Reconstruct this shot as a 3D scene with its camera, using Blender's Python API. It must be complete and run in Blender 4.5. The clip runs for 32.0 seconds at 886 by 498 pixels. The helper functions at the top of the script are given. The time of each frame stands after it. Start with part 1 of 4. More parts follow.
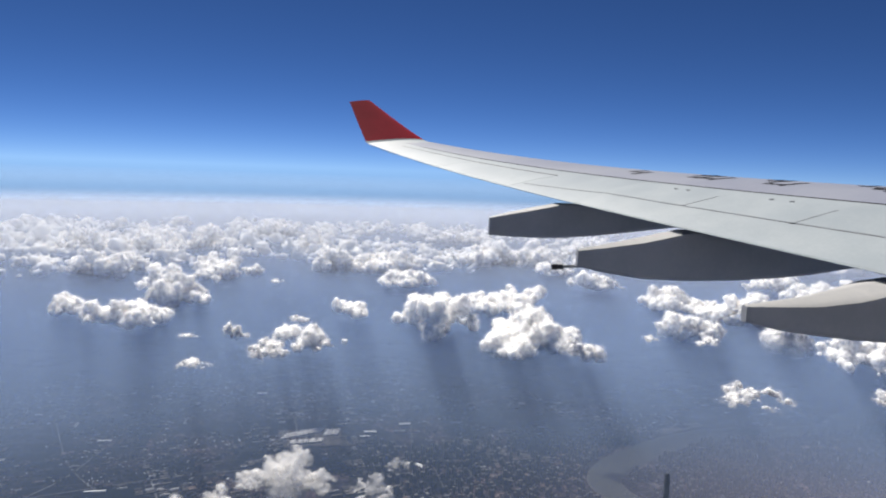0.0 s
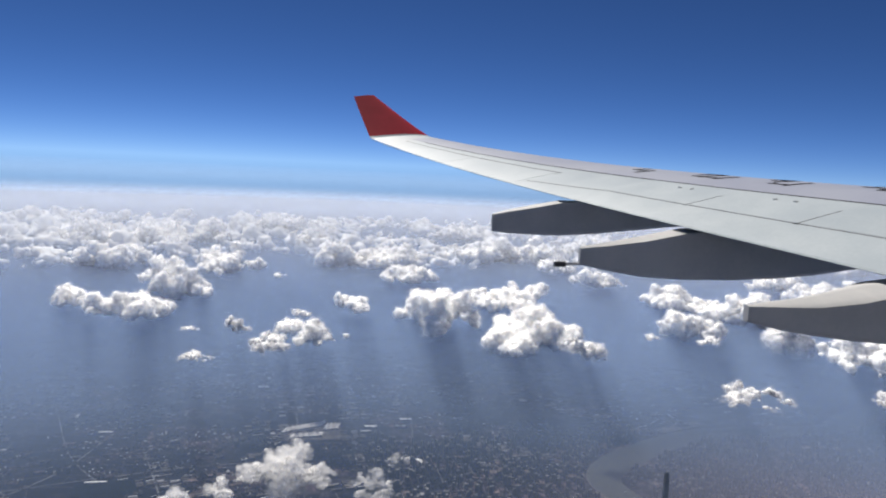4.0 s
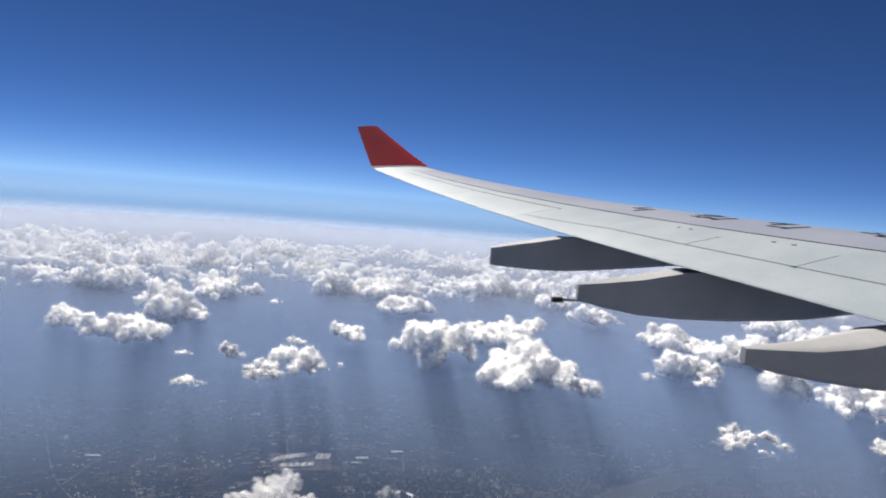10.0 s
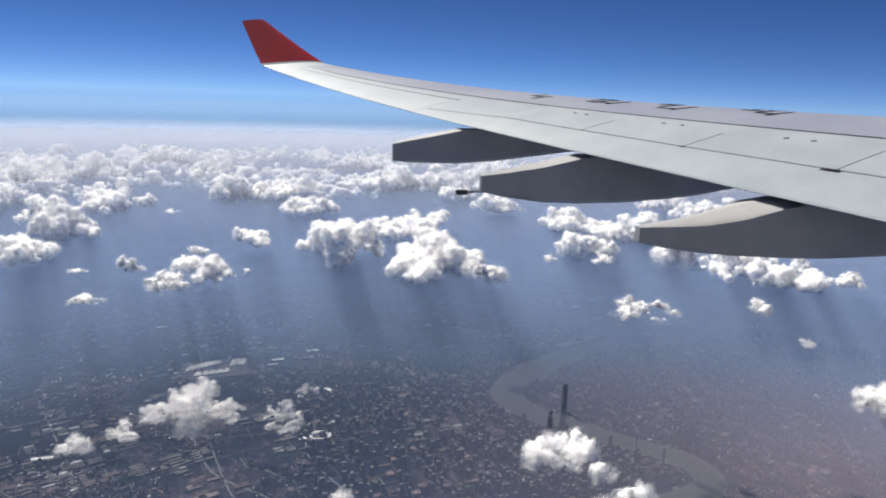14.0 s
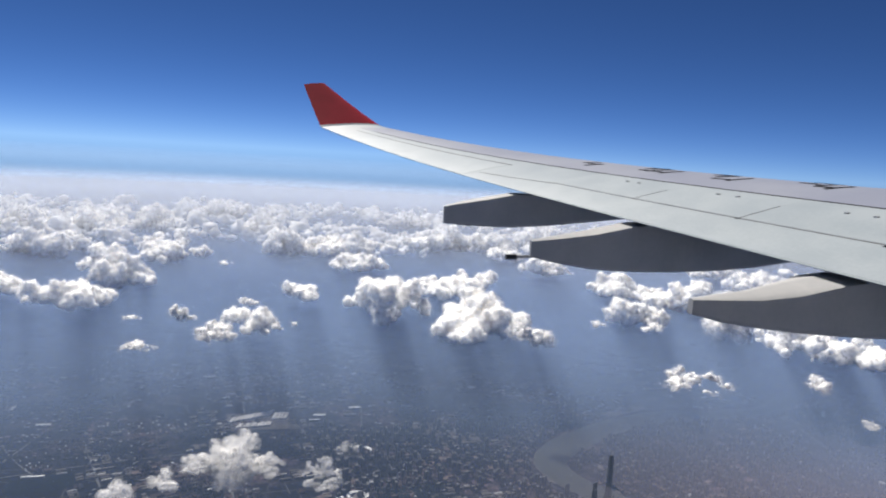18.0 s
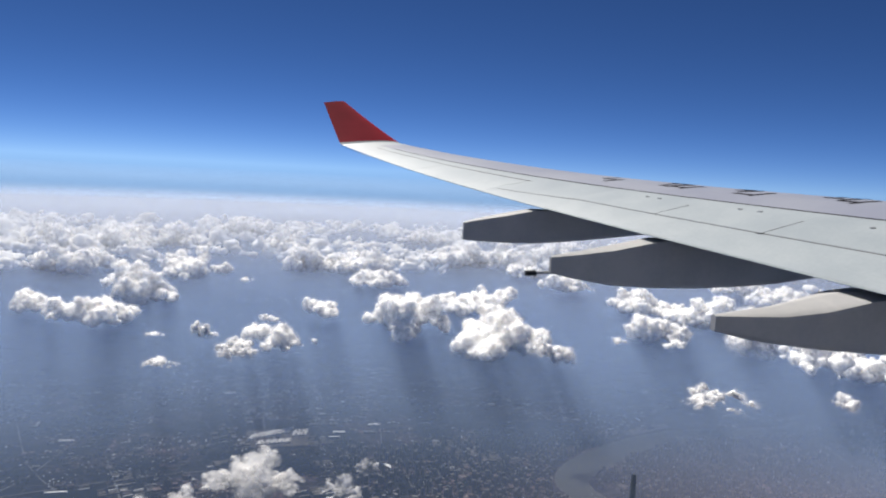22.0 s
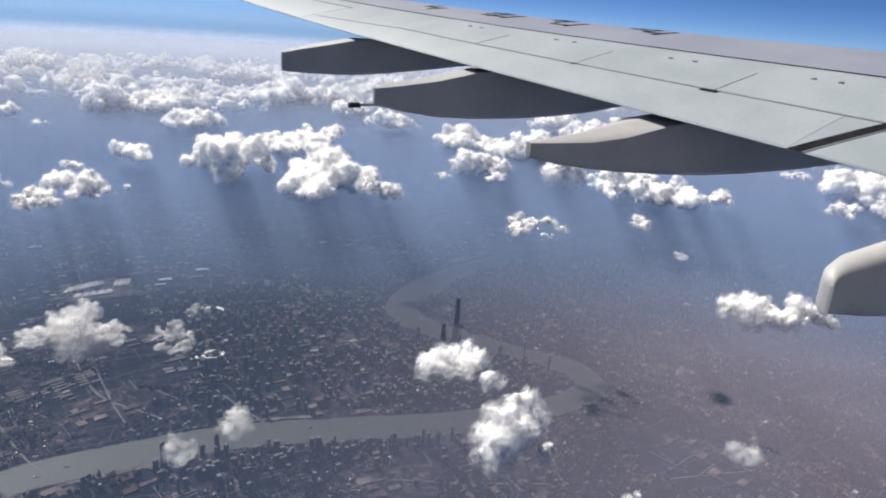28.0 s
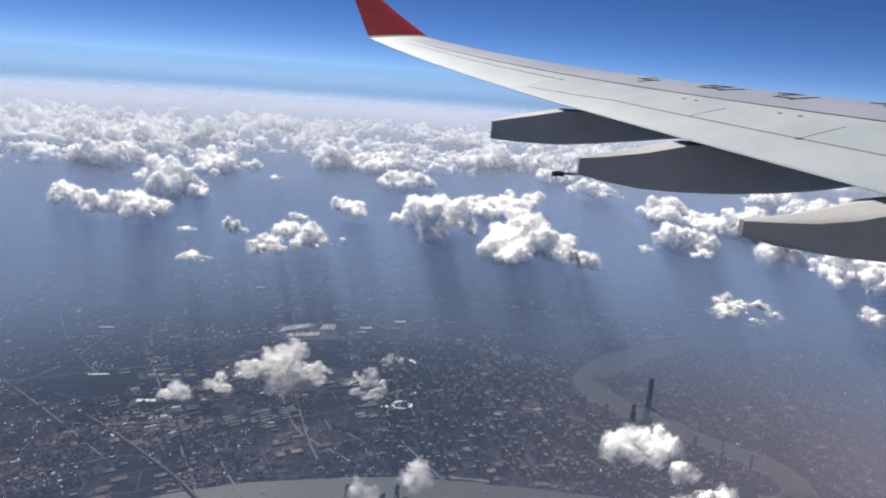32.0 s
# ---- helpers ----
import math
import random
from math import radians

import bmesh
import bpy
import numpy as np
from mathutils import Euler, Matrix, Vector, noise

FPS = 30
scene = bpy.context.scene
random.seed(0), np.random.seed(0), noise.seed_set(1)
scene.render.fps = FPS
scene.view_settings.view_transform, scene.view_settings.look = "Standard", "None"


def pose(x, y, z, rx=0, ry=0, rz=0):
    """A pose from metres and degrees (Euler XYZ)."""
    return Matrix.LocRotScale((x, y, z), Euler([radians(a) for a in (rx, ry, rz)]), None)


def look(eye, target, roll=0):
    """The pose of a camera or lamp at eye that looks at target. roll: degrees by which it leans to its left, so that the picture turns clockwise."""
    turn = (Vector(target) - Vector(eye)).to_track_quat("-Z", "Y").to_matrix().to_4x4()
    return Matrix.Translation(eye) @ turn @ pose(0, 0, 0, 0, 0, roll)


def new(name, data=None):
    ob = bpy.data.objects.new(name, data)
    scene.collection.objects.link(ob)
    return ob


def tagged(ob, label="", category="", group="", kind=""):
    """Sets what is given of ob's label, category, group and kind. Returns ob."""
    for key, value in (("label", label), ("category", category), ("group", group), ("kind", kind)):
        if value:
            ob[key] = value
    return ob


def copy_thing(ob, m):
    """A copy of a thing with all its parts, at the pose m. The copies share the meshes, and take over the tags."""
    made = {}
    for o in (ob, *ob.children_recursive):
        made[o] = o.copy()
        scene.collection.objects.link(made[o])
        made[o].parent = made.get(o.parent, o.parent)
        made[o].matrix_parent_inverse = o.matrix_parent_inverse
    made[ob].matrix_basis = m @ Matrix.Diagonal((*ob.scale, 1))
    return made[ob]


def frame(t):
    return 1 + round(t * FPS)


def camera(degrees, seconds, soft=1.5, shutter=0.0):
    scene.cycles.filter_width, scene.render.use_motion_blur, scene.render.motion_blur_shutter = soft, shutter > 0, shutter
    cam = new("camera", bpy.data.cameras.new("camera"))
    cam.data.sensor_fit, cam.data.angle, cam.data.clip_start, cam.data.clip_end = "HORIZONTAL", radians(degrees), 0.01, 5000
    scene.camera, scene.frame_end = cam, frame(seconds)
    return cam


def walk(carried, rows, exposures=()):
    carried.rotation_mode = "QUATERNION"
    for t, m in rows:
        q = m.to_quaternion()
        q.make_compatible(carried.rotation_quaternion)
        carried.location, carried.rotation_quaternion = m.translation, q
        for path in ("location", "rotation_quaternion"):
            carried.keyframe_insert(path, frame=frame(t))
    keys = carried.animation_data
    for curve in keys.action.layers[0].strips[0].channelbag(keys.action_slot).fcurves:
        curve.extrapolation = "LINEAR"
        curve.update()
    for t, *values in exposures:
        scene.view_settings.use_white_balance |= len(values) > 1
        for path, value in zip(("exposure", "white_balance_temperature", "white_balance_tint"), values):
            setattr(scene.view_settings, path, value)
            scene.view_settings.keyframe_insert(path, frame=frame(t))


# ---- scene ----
cam = camera(64.19, 32.0, soft=2.0)
EYE = 260.0  # the eye's height over the ground
# seconds, then the camera's turn about x, y and z in degrees
TURNS = (
    (0, 83.77, -2.04, -10.80), (0.5, 83.82, -2.35, -10.91), (1, 83.65, -2.64, -11.05), (1.5, 83.55, -2.82, -11.04),
    (2, 83.18, -2.58, -10.78), (2.5, 83.02, -2.91, -10.83), (3, 83.08, -2.81, -10.65), (3.5, 83.11, -2.64, -10.56),
    (5.5, 85.23, -3.27, -10.28), (6, 85.54, -3.41, -10.28), (6.5, 85.73, -3.72, -10.31), (7, 86.04, -3.79, -10.29),
    (7.5, 86.11, -3.85, -10.34), (8, 85.98, -4.05, -10.41), (8.5, 86.05, -4.13, -10.44), (9, 86.11, -4.25, -10.43),
    (9.5, 86.09, -4.52, -10.41), (10, 86.01, -4.57, -10.48), (10.5, 85.76, -4.60, -10.54), (11, 85.49, -4.63, -10.52),
    (11.5, 82.78, -3.82, -11.05), (12, 81.14, -3.98, -14.81), (12.5, 76.91, -3.33, -14.23), (13, 77.33, -2.94, -16.36),
    (13.5, 77.81, -2.27, -17.93), (15.5, 78.48, -1.88, -19.27), (16, 80.93, -1.83, -17.52), (16.5, 81.79, -2.28, -15.01),
    (17, 82.67, -3.13, -14.86), (17.5, 82.85, -3.28, -14.54), (18, 82.83, -3.37, -14.43), (18.5, 82.84, -3.34, -14.27),
    (19, 83.24, -3.34, -14.07), (19.5, 83.41, -3.20, -13.73), (20, 83.60, -3.16, -13.46), (20.5, 83.96, -3.22, -13.31),
    (21, 84.07, -3.33, -13.21), (21.5, 84.15, -3.11, -13.06), (22, 84.07, -3.03, -12.89), (22.5, 83.92, -3.09, -12.79),
    (23, 83.94, -3.07, -12.78), (23.5, 84.02, -2.99, -12.74), (24, 84.16, -3.18, -12.76), (24.5, 84.26, -3.08, -12.73),
    (26.5, 81.33, -3.18, -12.86), (27, 79.18, -3.15, -14.21), (27.5, 76.64, -2.51, -18.08), (28, 71.68, -4.09, -26.90),
    (28.5, 67.74, -3.64, -28.07), (29, 66.02, -3.98, -27.04), (29.5, 66.95, -3.54, -25.89), (30, 68.74, -2.37, -20.27),
    (30.5, 69.25, -1.59, -16.33), (31, 69.35, -2.32, -12.87), (31.5, 73.43, -3.37, -11.00), (32, 75.87, -4.20, -10.50),
)


def lean(t):
    """The eye sits a hand's width higher in the middle of the clip."""
    return min(1.0, max(0.0, (t - 13.2) / 2.3), max(0.0, (27.5 - t) / 2.5)) if 13.2 < t < 27.5 else 0.0


walk(cam, [(t, pose(-0.055 * lean(t), 0, EYE + 0.09 * lean(t), rx - 0.16 * lean(t), ry, rz - 0.11 * lean(t))) for t, rx, ry, rz in TURNS], exposures=((0, 0.5), (32, 0.5)))

scene.cycles.transparent_max_bounces = 80
scene.cycles.diffuse_bounces = 8

# ---- light ----
SUN = Vector((-0.17, 0.59, 0.79)).normalized()
world = bpy.data.worlds.new("sky")
scene.world = world
world.use_nodes = True
wn, wl = world.node_tree.nodes, world.node_tree.links
sky = wn.new("ShaderNodeTexSky")
sky.sky_type, sky.sun_disc = "NISHITA", False
sky.sun_elevation, sky.sun_rotation = math.asin(SUN.z), math.atan2(SUN.x, SUN.y)
sky.altitude, sky.air_density, sky.dust_density, sky.ozone_density = 6000, 0.46, 0.0, 3.0
rich = wn.new("ShaderNodeHueSaturation")
rich.inputs["Hue"].default_value, rich.inputs["Saturation"].default_value = 0.507, 1.17
wl.new(sky.outputs["Color"], rich.inputs["Color"])
wl.new(rich.outputs["Color"], wn["Background"].inputs["Color"])
wn["Background"].inputs["Strength"].default_value = 0.068
sun = new("sun", bpy.data.lights.new("sun", "SUN"))
sun.data.energy, sun.data.angle, sun.data.color = 5.0, radians(3.0), (1.0, 0.955, 0.88)
sun.matrix_world = look(SUN * 400 + Vector((0, 0, EYE)), (0, 0, EYE))


# ---- materials ----
def material(name, low, high, scale, rough=0.6, metal=0.0, bump=0.0, reach=0.02, fine=None, spread=(0.35, 0.65), island=0.0, objects=0.0, coat=0.0):
    """Two-scale mottled surface between two base colours; sizes in metres."""
    m = bpy.data.materials.new(name)
    m.use_nodes = True
    n, l = m.node_tree.nodes, m.node_tree.links
    b = n["Principled BSDF"]
    co = n.new("ShaderNodeNewGeometry")
    big, small = n.new("ShaderNodeTexNoise"), n.new("ShaderNodeTexNoise")
    big.inputs["Scale"].default_value, big.inputs["Detail"].default_value = 1 / scale, 5
    small.inputs["Scale"].default_value, small.inputs["Detail"].default_value = 1 / (fine or scale / 9), 3
    for t in (big, small):
        l.new(co.outputs["Position"], t.inputs["Vector"])
    mix = n.new("ShaderNodeMath")
    mix.operation = "MULTIPLY_ADD"
    l.new(small.outputs["Fac"], mix.inputs[0])
    mix.inputs[1].default_value = 0.4
    span = n.new("ShaderNodeMapRange")
    span.inputs["From Min"].default_value, span.inputs["From Max"].default_value = spread[0] + 0.2, spread[1] + 0.2
    l.new(big.outputs["Fac"], mix.inputs[2])
    l.new(mix.outputs[0], span.inputs["Value"])
    col = n.new("ShaderNodeMix")
    col.data_type = "RGBA"
    col.inputs["A"].default_value, col.inputs["B"].default_value = (*low, 1), (*high, 1)
    l.new(span.outputs["Result"], col.inputs["Factor"])
    out = col.outputs["Result"]
    if island or objects:
        rnd = co.outputs["Random Per Island"] if island else n.new("ShaderNodeObjectInfo").outputs["Random"]
        val = n.new("ShaderNodeMapRange")
        val.inputs["To Min"].default_value, val.inputs["To Max"].default_value = 1 - (island or objects), 1 + (island or objects)
        l.new(rnd, val.inputs["Value"])
        hsv = n.new("ShaderNodeHueSaturation")
        l.new(out, hsv.inputs["Color"])
        l.new(val.outputs["Result"], hsv.inputs["Value"])
        out = hsv.outputs["Color"]
    l.new(out, b.inputs["Base Color"])
    b.inputs["Roughness"].default_value, b.inputs["Metallic"].default_value = rough, metal
    b.inputs["Coat Weight"].default_value = coat
    if bump:
        bp = n.new("ShaderNodeBump")
        bp.inputs["Strength"].default_value, bp.inputs["Distance"].default_value = bump, reach
        l.new(mix.outputs[0], bp.inputs["Height"])
        l.new(bp.outputs["Normal"], b.inputs["Normal"])
    return m


def cloud_material(name, glow):
    """White vapour: scatters light back and lets some through."""
    m = bpy.data.materials.new(name)
    m.use_nodes = True
    n, l = m.node_tree.nodes, m.node_tree.links
    n.remove(n["Principled BSDF"])
    geo = n.new("ShaderNodeNewGeometry")
    a = n.new("ShaderNodeTexNoise")
    for k, v in (("Scale", 0.11), ("Detail", 6), ("Roughness", 0.6)):
        a.inputs[k].default_value = v
    l.new(geo.outputs["Position"], a.inputs["Vector"])
    bump = n.new("ShaderNodeBump")
    bump.inputs["Strength"].default_value, bump.inputs["Distance"].default_value = 0.15, 3.0
    l.new(a.outputs["Fac"], bump.inputs["Height"])
    mix = n.new("ShaderNodeBsdfPrincipled")
    mix.inputs["Base Color"].default_value = (0.985, 0.98, 0.975, 1)
    mix.inputs["Roughness"].default_value, mix.inputs["Specular IOR Level"].default_value = 1.0, 0.0
    mix.inputs["Subsurface Weight"].default_value, mix.inputs["Subsurface Scale"].default_value = 1.0, glow
    mix.inputs["Subsurface Radius"].default_value = (1.0, 0.97, 0.92)
    l.new(bump.outputs["Normal"], mix.inputs["Normal"])
    l.new(mix.outputs[0], n["Material Output"].inputs["Surface"])
    return m


def veil_material(name, dense, least=0.0):
    """The torn, half clear outer skin of a cloud."""
    m = bpy.data.materials.new(name)
    m.use_nodes = True
    n, l = m.node_tree.nodes, m.node_tree.links
    n.remove(n["Principled BSDF"])
    geo, tex, fine = n.new("ShaderNodeNewGeometry"), n.new("ShaderNodeTexNoise"), n.new("ShaderNodeTexNoise")
    for t, s in ((tex, 0.13), (fine, 0.5)):
        t.inputs["Scale"].default_value, t.inputs["Detail"].default_value = s, 5
        l.new(geo.outputs["Position"], t.inputs["Vector"])
    add, span = n.new("ShaderNodeMath"), n.new("ShaderNodeMapRange")
    add.operation = "MULTIPLY_ADD"
    l.new(fine.outputs["Fac"], add.inputs[0])
    add.inputs[1].default_value = 0.25
    l.new(tex.outputs["Fac"], add.inputs[2])
    for k, v in (("From Min", 0.52), ("From Max", 0.82), ("To Min", least), ("To Max", dense)):
        span.inputs[k].default_value = v
    l.new(add.outputs[0], span.inputs["Value"])
    dif, tra, both = n.new("ShaderNodeBsdfDiffuse"), n.new("ShaderNodeBsdfTranslucent"), n.new("ShaderNodeMixShader")
    for s in (dif, tra):
        s.inputs["Color"].default_value = (0.97, 0.965, 0.96, 1)
    both.inputs["Fac"].default_value = 0.5
    clear, mix = n.new("ShaderNodeBsdfTransparent"), n.new("ShaderNodeMixShader")
    l.new(dif.outputs[0], both.inputs[1])
    l.new(tra.outputs[0], both.inputs[2])
    l.new(span.outputs["Result"], mix.inputs["Fac"])
    l.new(clear.outputs[0], mix.inputs[1])
    l.new(both.outputs[0], mix.inputs[2])
    l.new(mix.outputs[0], n["Material Output"].inputs["Surface"])
    return m


def painted_haze(name, tint, near, far, r0, r1, patch, edge=4870, end=4880, mid=(0, 0, 0), sunless_normal=None):
    """A thin lit sheet painted as haze that lets the ground show through, its opacity set in patches and by distance
    from mid.
    """
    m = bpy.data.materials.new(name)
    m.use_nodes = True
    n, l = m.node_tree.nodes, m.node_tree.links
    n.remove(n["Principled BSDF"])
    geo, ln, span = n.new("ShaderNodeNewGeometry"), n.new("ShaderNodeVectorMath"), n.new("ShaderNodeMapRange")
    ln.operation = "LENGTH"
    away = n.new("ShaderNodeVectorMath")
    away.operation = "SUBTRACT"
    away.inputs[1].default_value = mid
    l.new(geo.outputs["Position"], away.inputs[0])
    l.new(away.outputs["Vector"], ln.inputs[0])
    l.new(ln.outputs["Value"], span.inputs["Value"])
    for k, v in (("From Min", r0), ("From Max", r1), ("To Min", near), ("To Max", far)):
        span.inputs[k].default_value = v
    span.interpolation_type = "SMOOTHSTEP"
    noise_ = n.new("ShaderNodeTexNoise")
    noise_.inputs["Scale"].default_value, noise_.inputs["Detail"].default_value = 0.0045, 2
    l.new(geo.outputs["Position"], noise_.inputs["Vector"])
    vary, mul = n.new("ShaderNodeMapRange"), n.new("ShaderNodeMath")
    for k, v in (("From Min", 0.3), ("From Max", 0.7), ("To Min", 1 - patch), ("To Max", 1 + patch)):
        vary.inputs[k].default_value = v
    l.new(noise_.outputs["Fac"], vary.inputs["Value"])
    mul.operation, mul.use_clamp = "MULTIPLY", True
    rim, cut = n.new("ShaderNodeMapRange"), n.new("ShaderNodeMath")
    rim.interpolation_type, cut.operation = "SMOOTHSTEP", "MULTIPLY"
    for k, v in (("From Min", end), ("From Max", edge), ("To Min", 0.0), ("To Max", 1.0)):
        rim.inputs[k].default_value = v
    l.new(ln.outputs["Value"], rim.inputs["Value"])
    l.new(vary.outputs["Result"], cut.inputs[0])
    l.new(rim.outputs["Result"], cut.inputs[1])
    l.new(cut.outputs[0], mul.inputs[0])
    l.new(span.outputs["Result"], mul.inputs[1])
    clear, dif, mix = n.new("ShaderNodeBsdfTransparent"), n.new("ShaderNodeBsdfDiffuse"), n.new("ShaderNodeMixShader")
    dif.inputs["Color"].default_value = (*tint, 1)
    if sunless_normal:  # a fixed normal keeps sun and cloud shadows off the sheet
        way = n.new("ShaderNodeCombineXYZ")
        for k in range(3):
            way.inputs[k].default_value = sunless_normal[k]
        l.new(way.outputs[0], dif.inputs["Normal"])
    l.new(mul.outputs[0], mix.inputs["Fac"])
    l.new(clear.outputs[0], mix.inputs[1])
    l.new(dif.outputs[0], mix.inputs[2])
    l.new(mix.outputs[0], n["Material Output"].inputs["Surface"])
    return m


WHITE = material("white_wing_paint", (0.298, 0.338, 0.372), (0.350, 0.392, 0.416), 1.7, rough=0.4, bump=0.05, reach=0.004, fine=0.05)
PANEL = material("pale_panel_paint", (0.308, 0.348, 0.378), (0.360, 0.398, 0.422), 1.1, rough=0.4, bump=0.05, reach=0.003, fine=0.07, objects=0.03)
# the sky's lavender reflection is put into this base colour
FRONT = material("lavender_sky_tint", (0.25, 0.265, 0.33), (0.29, 0.305, 0.36), 1.5, rough=0.4, bump=0.05, reach=0.004, fine=0.05)
GAP = material("dark_panel_gap", (0.06, 0.06, 0.065), (0.12, 0.12, 0.13), 0.4, rough=0.95)
RED = material("red_winglet_paint", (0.30, 0.004, 0.02), (0.35, 0.006, 0.024), 0.8, rough=0.6, bump=0.04, reach=0.003)
RED.node_tree.nodes["Principled BSDF"].inputs["Specular IOR Level"].default_value = 0.04
FAIRING = material("grey_fairing_paint", (0.38, 0.38, 0.385), (0.44, 0.435, 0.43), 0.8, rough=0.55, bump=0.05, reach=0.004)
BLACK = material("black_marking_paint", (0.01, 0.01, 0.014), (0.02, 0.02, 0.024), 0.3, rough=0.95)
BLACK.node_tree.nodes["Principled BSDF"].inputs["Specular IOR Level"].default_value = 0.1
METAL = material("dark_pipe_metal", (0.02, 0.02, 0.022), (0.05, 0.05, 0.055), 0.1, rough=0.45, metal=0.4)
STEEL = material("bare_pipe_steel", (0.35, 0.35, 0.36), (0.5, 0.5, 0.5), 0.1, rough=0.35, metal=0.8)
CLOUD = cloud_material("cloud_vapour", glow=15.0)
FARCLOUD = cloud_material("far_cloud_vapour", glow=10.0)
WISP = veil_material("thin_cloud_vapour", 0.24)
VEIL = veil_material("cloud_fringe_vapour", 0.30, 0.02)
PUFF = veil_material("soft_puff_vapour", 0.8, 0.05)
RIM = veil_material("torn_puff_vapour", 0.42, 0.02)
SHELL = material("white_fuselage_paint", (0.33, 0.325, 0.32), (0.39, 0.385, 0.38), 1.2, rough=0.45)
WATER = material("silty_river_water", (0.018, 0.024, 0.020), (0.027, 0.032, 0.027), 60, rough=0.6, bump=0.1, reach=0.3, fine=1.5)
WATER.node_tree.nodes["Principled BSDF"].inputs["Specular IOR Level"].default_value = 0.42
ROAD = material("pale_road_concrete", (0.07, 0.07, 0.073), (0.125, 0.123, 0.122), 30, rough=0.85)
ROOF = material("city_roofs", (0.004, 0.008, 0.015), (0.118, 0.087, 0.086), 42, rough=0.9, fine=4, island=0.65, spread=(0.44, 0.62))
ROOF.node_tree.nodes["Principled BSDF"].inputs["Specular IOR Level"].default_value = 0.15
DARK_BUMPS = material("dark_bumpy_ground", (0.003, 0.007, 0.011), (0.009, 0.015, 0.017), 9, rough=0.95, fine=1.2)
DARK_BUMPS.node_tree.nodes["Principled BSDF"].inputs["Specular IOR Level"].default_value = 0.02
BRIGHT = material("white_sheet_roof", (0.2, 0.2, 0.205), (0.4, 0.4, 0.395), 8, rough=0.4, island=0.3)
SHEET = material("new_white_roof_sheet", (0.68, 0.68, 0.67), (0.85, 0.85, 0.83), 5, rough=0.45)
HALL = material("ribbed_hall_roof", (0.66, 0.65, 0.62), (0.82, 0.80, 0.77), 9, rough=0.5, objects=0.15)
TOWER = material("tower_glass_and_concrete", (0.02, 0.026, 0.038), (0.065, 0.07, 0.08), 6, rough=0.45, objects=0.5)
DISTANT = material("hazy_tower_walls", (0.012, 0.017, 0.026), (0.08, 0.072, 0.074), 6, rough=0.6, island=0.5)
YARD = material("brown_bare_quarters", (0.035, 0.027, 0.028), (0.14, 0.108, 0.1), 14, rough=0.95, fine=1.5, island=0.6)
YARD.node_tree.nodes["Principled BSDF"].inputs["Specular IOR Level"].default_value = 0.1
ASPHALT = material("dark_bridge_deck", (0.035, 0.036, 0.04), (0.06, 0.06, 0.063), 12, rough=0.9)
BRICKY = material("bare_earth_yard", (0.055, 0.05, 0.05), (0.125, 0.11, 0.103), 12, rough=0.9)


# ---- building blocks ----
def part(name, bm, mat, parent=None, label=""):
    """One mesh object from a bmesh, under its thing where one is given."""
    me = bpy.data.meshes.new(name)
    bm.to_mesh(me)
    bm.free()
    me.materials.append(mat)
    ob = new(name, me)
    ob.parent = parent
    return tagged(ob, label)


def mesh_of(name, verts, faces, mat, smooth=True):
    """A mesh from whole arrays of corners and triangles or quads."""
    v, f = np.asarray(verts, "f"), np.asarray(faces, "i")
    me = bpy.data.meshes.new(name)
    me.vertices.add(len(v))
    me.vertices.foreach_set("co", v.ravel())
    k = f.shape[1]
    me.loops.add(f.size)
    me.loops.foreach_set("vertex_index", f.ravel())
    me.polygons.add(len(f))
    me.polygons.foreach_set("loop_start", np.arange(0, f.size, k, dtype="i"))
    me.update(calc_edges=True)
    me.polygons.foreach_set("use_smooth", np.full(len(f), smooth))
    me.materials.append(mat)
    return me


def grid_bm(rows, close=False, caps=False, smooth=True):
    """A skin over rows of points; close joins the last point of a row to its first."""
    bm = bmesh.new()
    vs = [[bm.verts.new(p) for p in r] for r in rows]
    n = len(rows[0])
    for a, b in zip(vs, vs[1:]):
        for i in range(n if close else n - 1):
            bm.faces.new((a[i], a[(i + 1) % n], b[(i + 1) % n], b[i])).smooth = smooth
    if caps:
        bm.faces.new(vs[0][::-1])
        bm.faces.new(vs[-1])
    bmesh.ops.recalc_face_normals(bm, faces=bm.faces)
    return crisp(bm)


def crisp(bm, degrees=32):
    """Keep hard edges hard in the shading."""
    for e in bm.edges:
        if len(e.link_faces) == 2 and e.calc_face_angle(0) > radians(degrees):
            e.smooth = False
    return bm


def box_bm(lo, hi, bevel=0.0):
    bm = bmesh.new()
    bmesh.ops.create_cube(bm, size=1)
    for v in bm.verts:
        v.co = [lo[i] + (v.co[i] + 0.5) * (hi[i] - lo[i]) for i in range(3)]
    if bevel:
        bmesh.ops.bevel(bm, geom=bm.edges[:], offset=bevel, segments=2, affect="EDGES", profile=0.6)
    return bm


def tube_bm(path, radii, n=12):
    """A round tube along points."""
    rows = []
    for i, p in enumerate(path):
        a, b = Vector(path[max(i - 1, 0)]), Vector(path[min(i + 1, len(path) - 1)])
        d = (b - a).normalized()
        s = d.orthogonal().normalized()
        u = d.cross(s)
        rows.append([Vector(p) + radii[i] * (math.cos(w) * s + math.sin(w) * u) for w in (2 * math.pi * j / n for j in range(n))])
    return grid_bm(rows, close=True, caps=True)


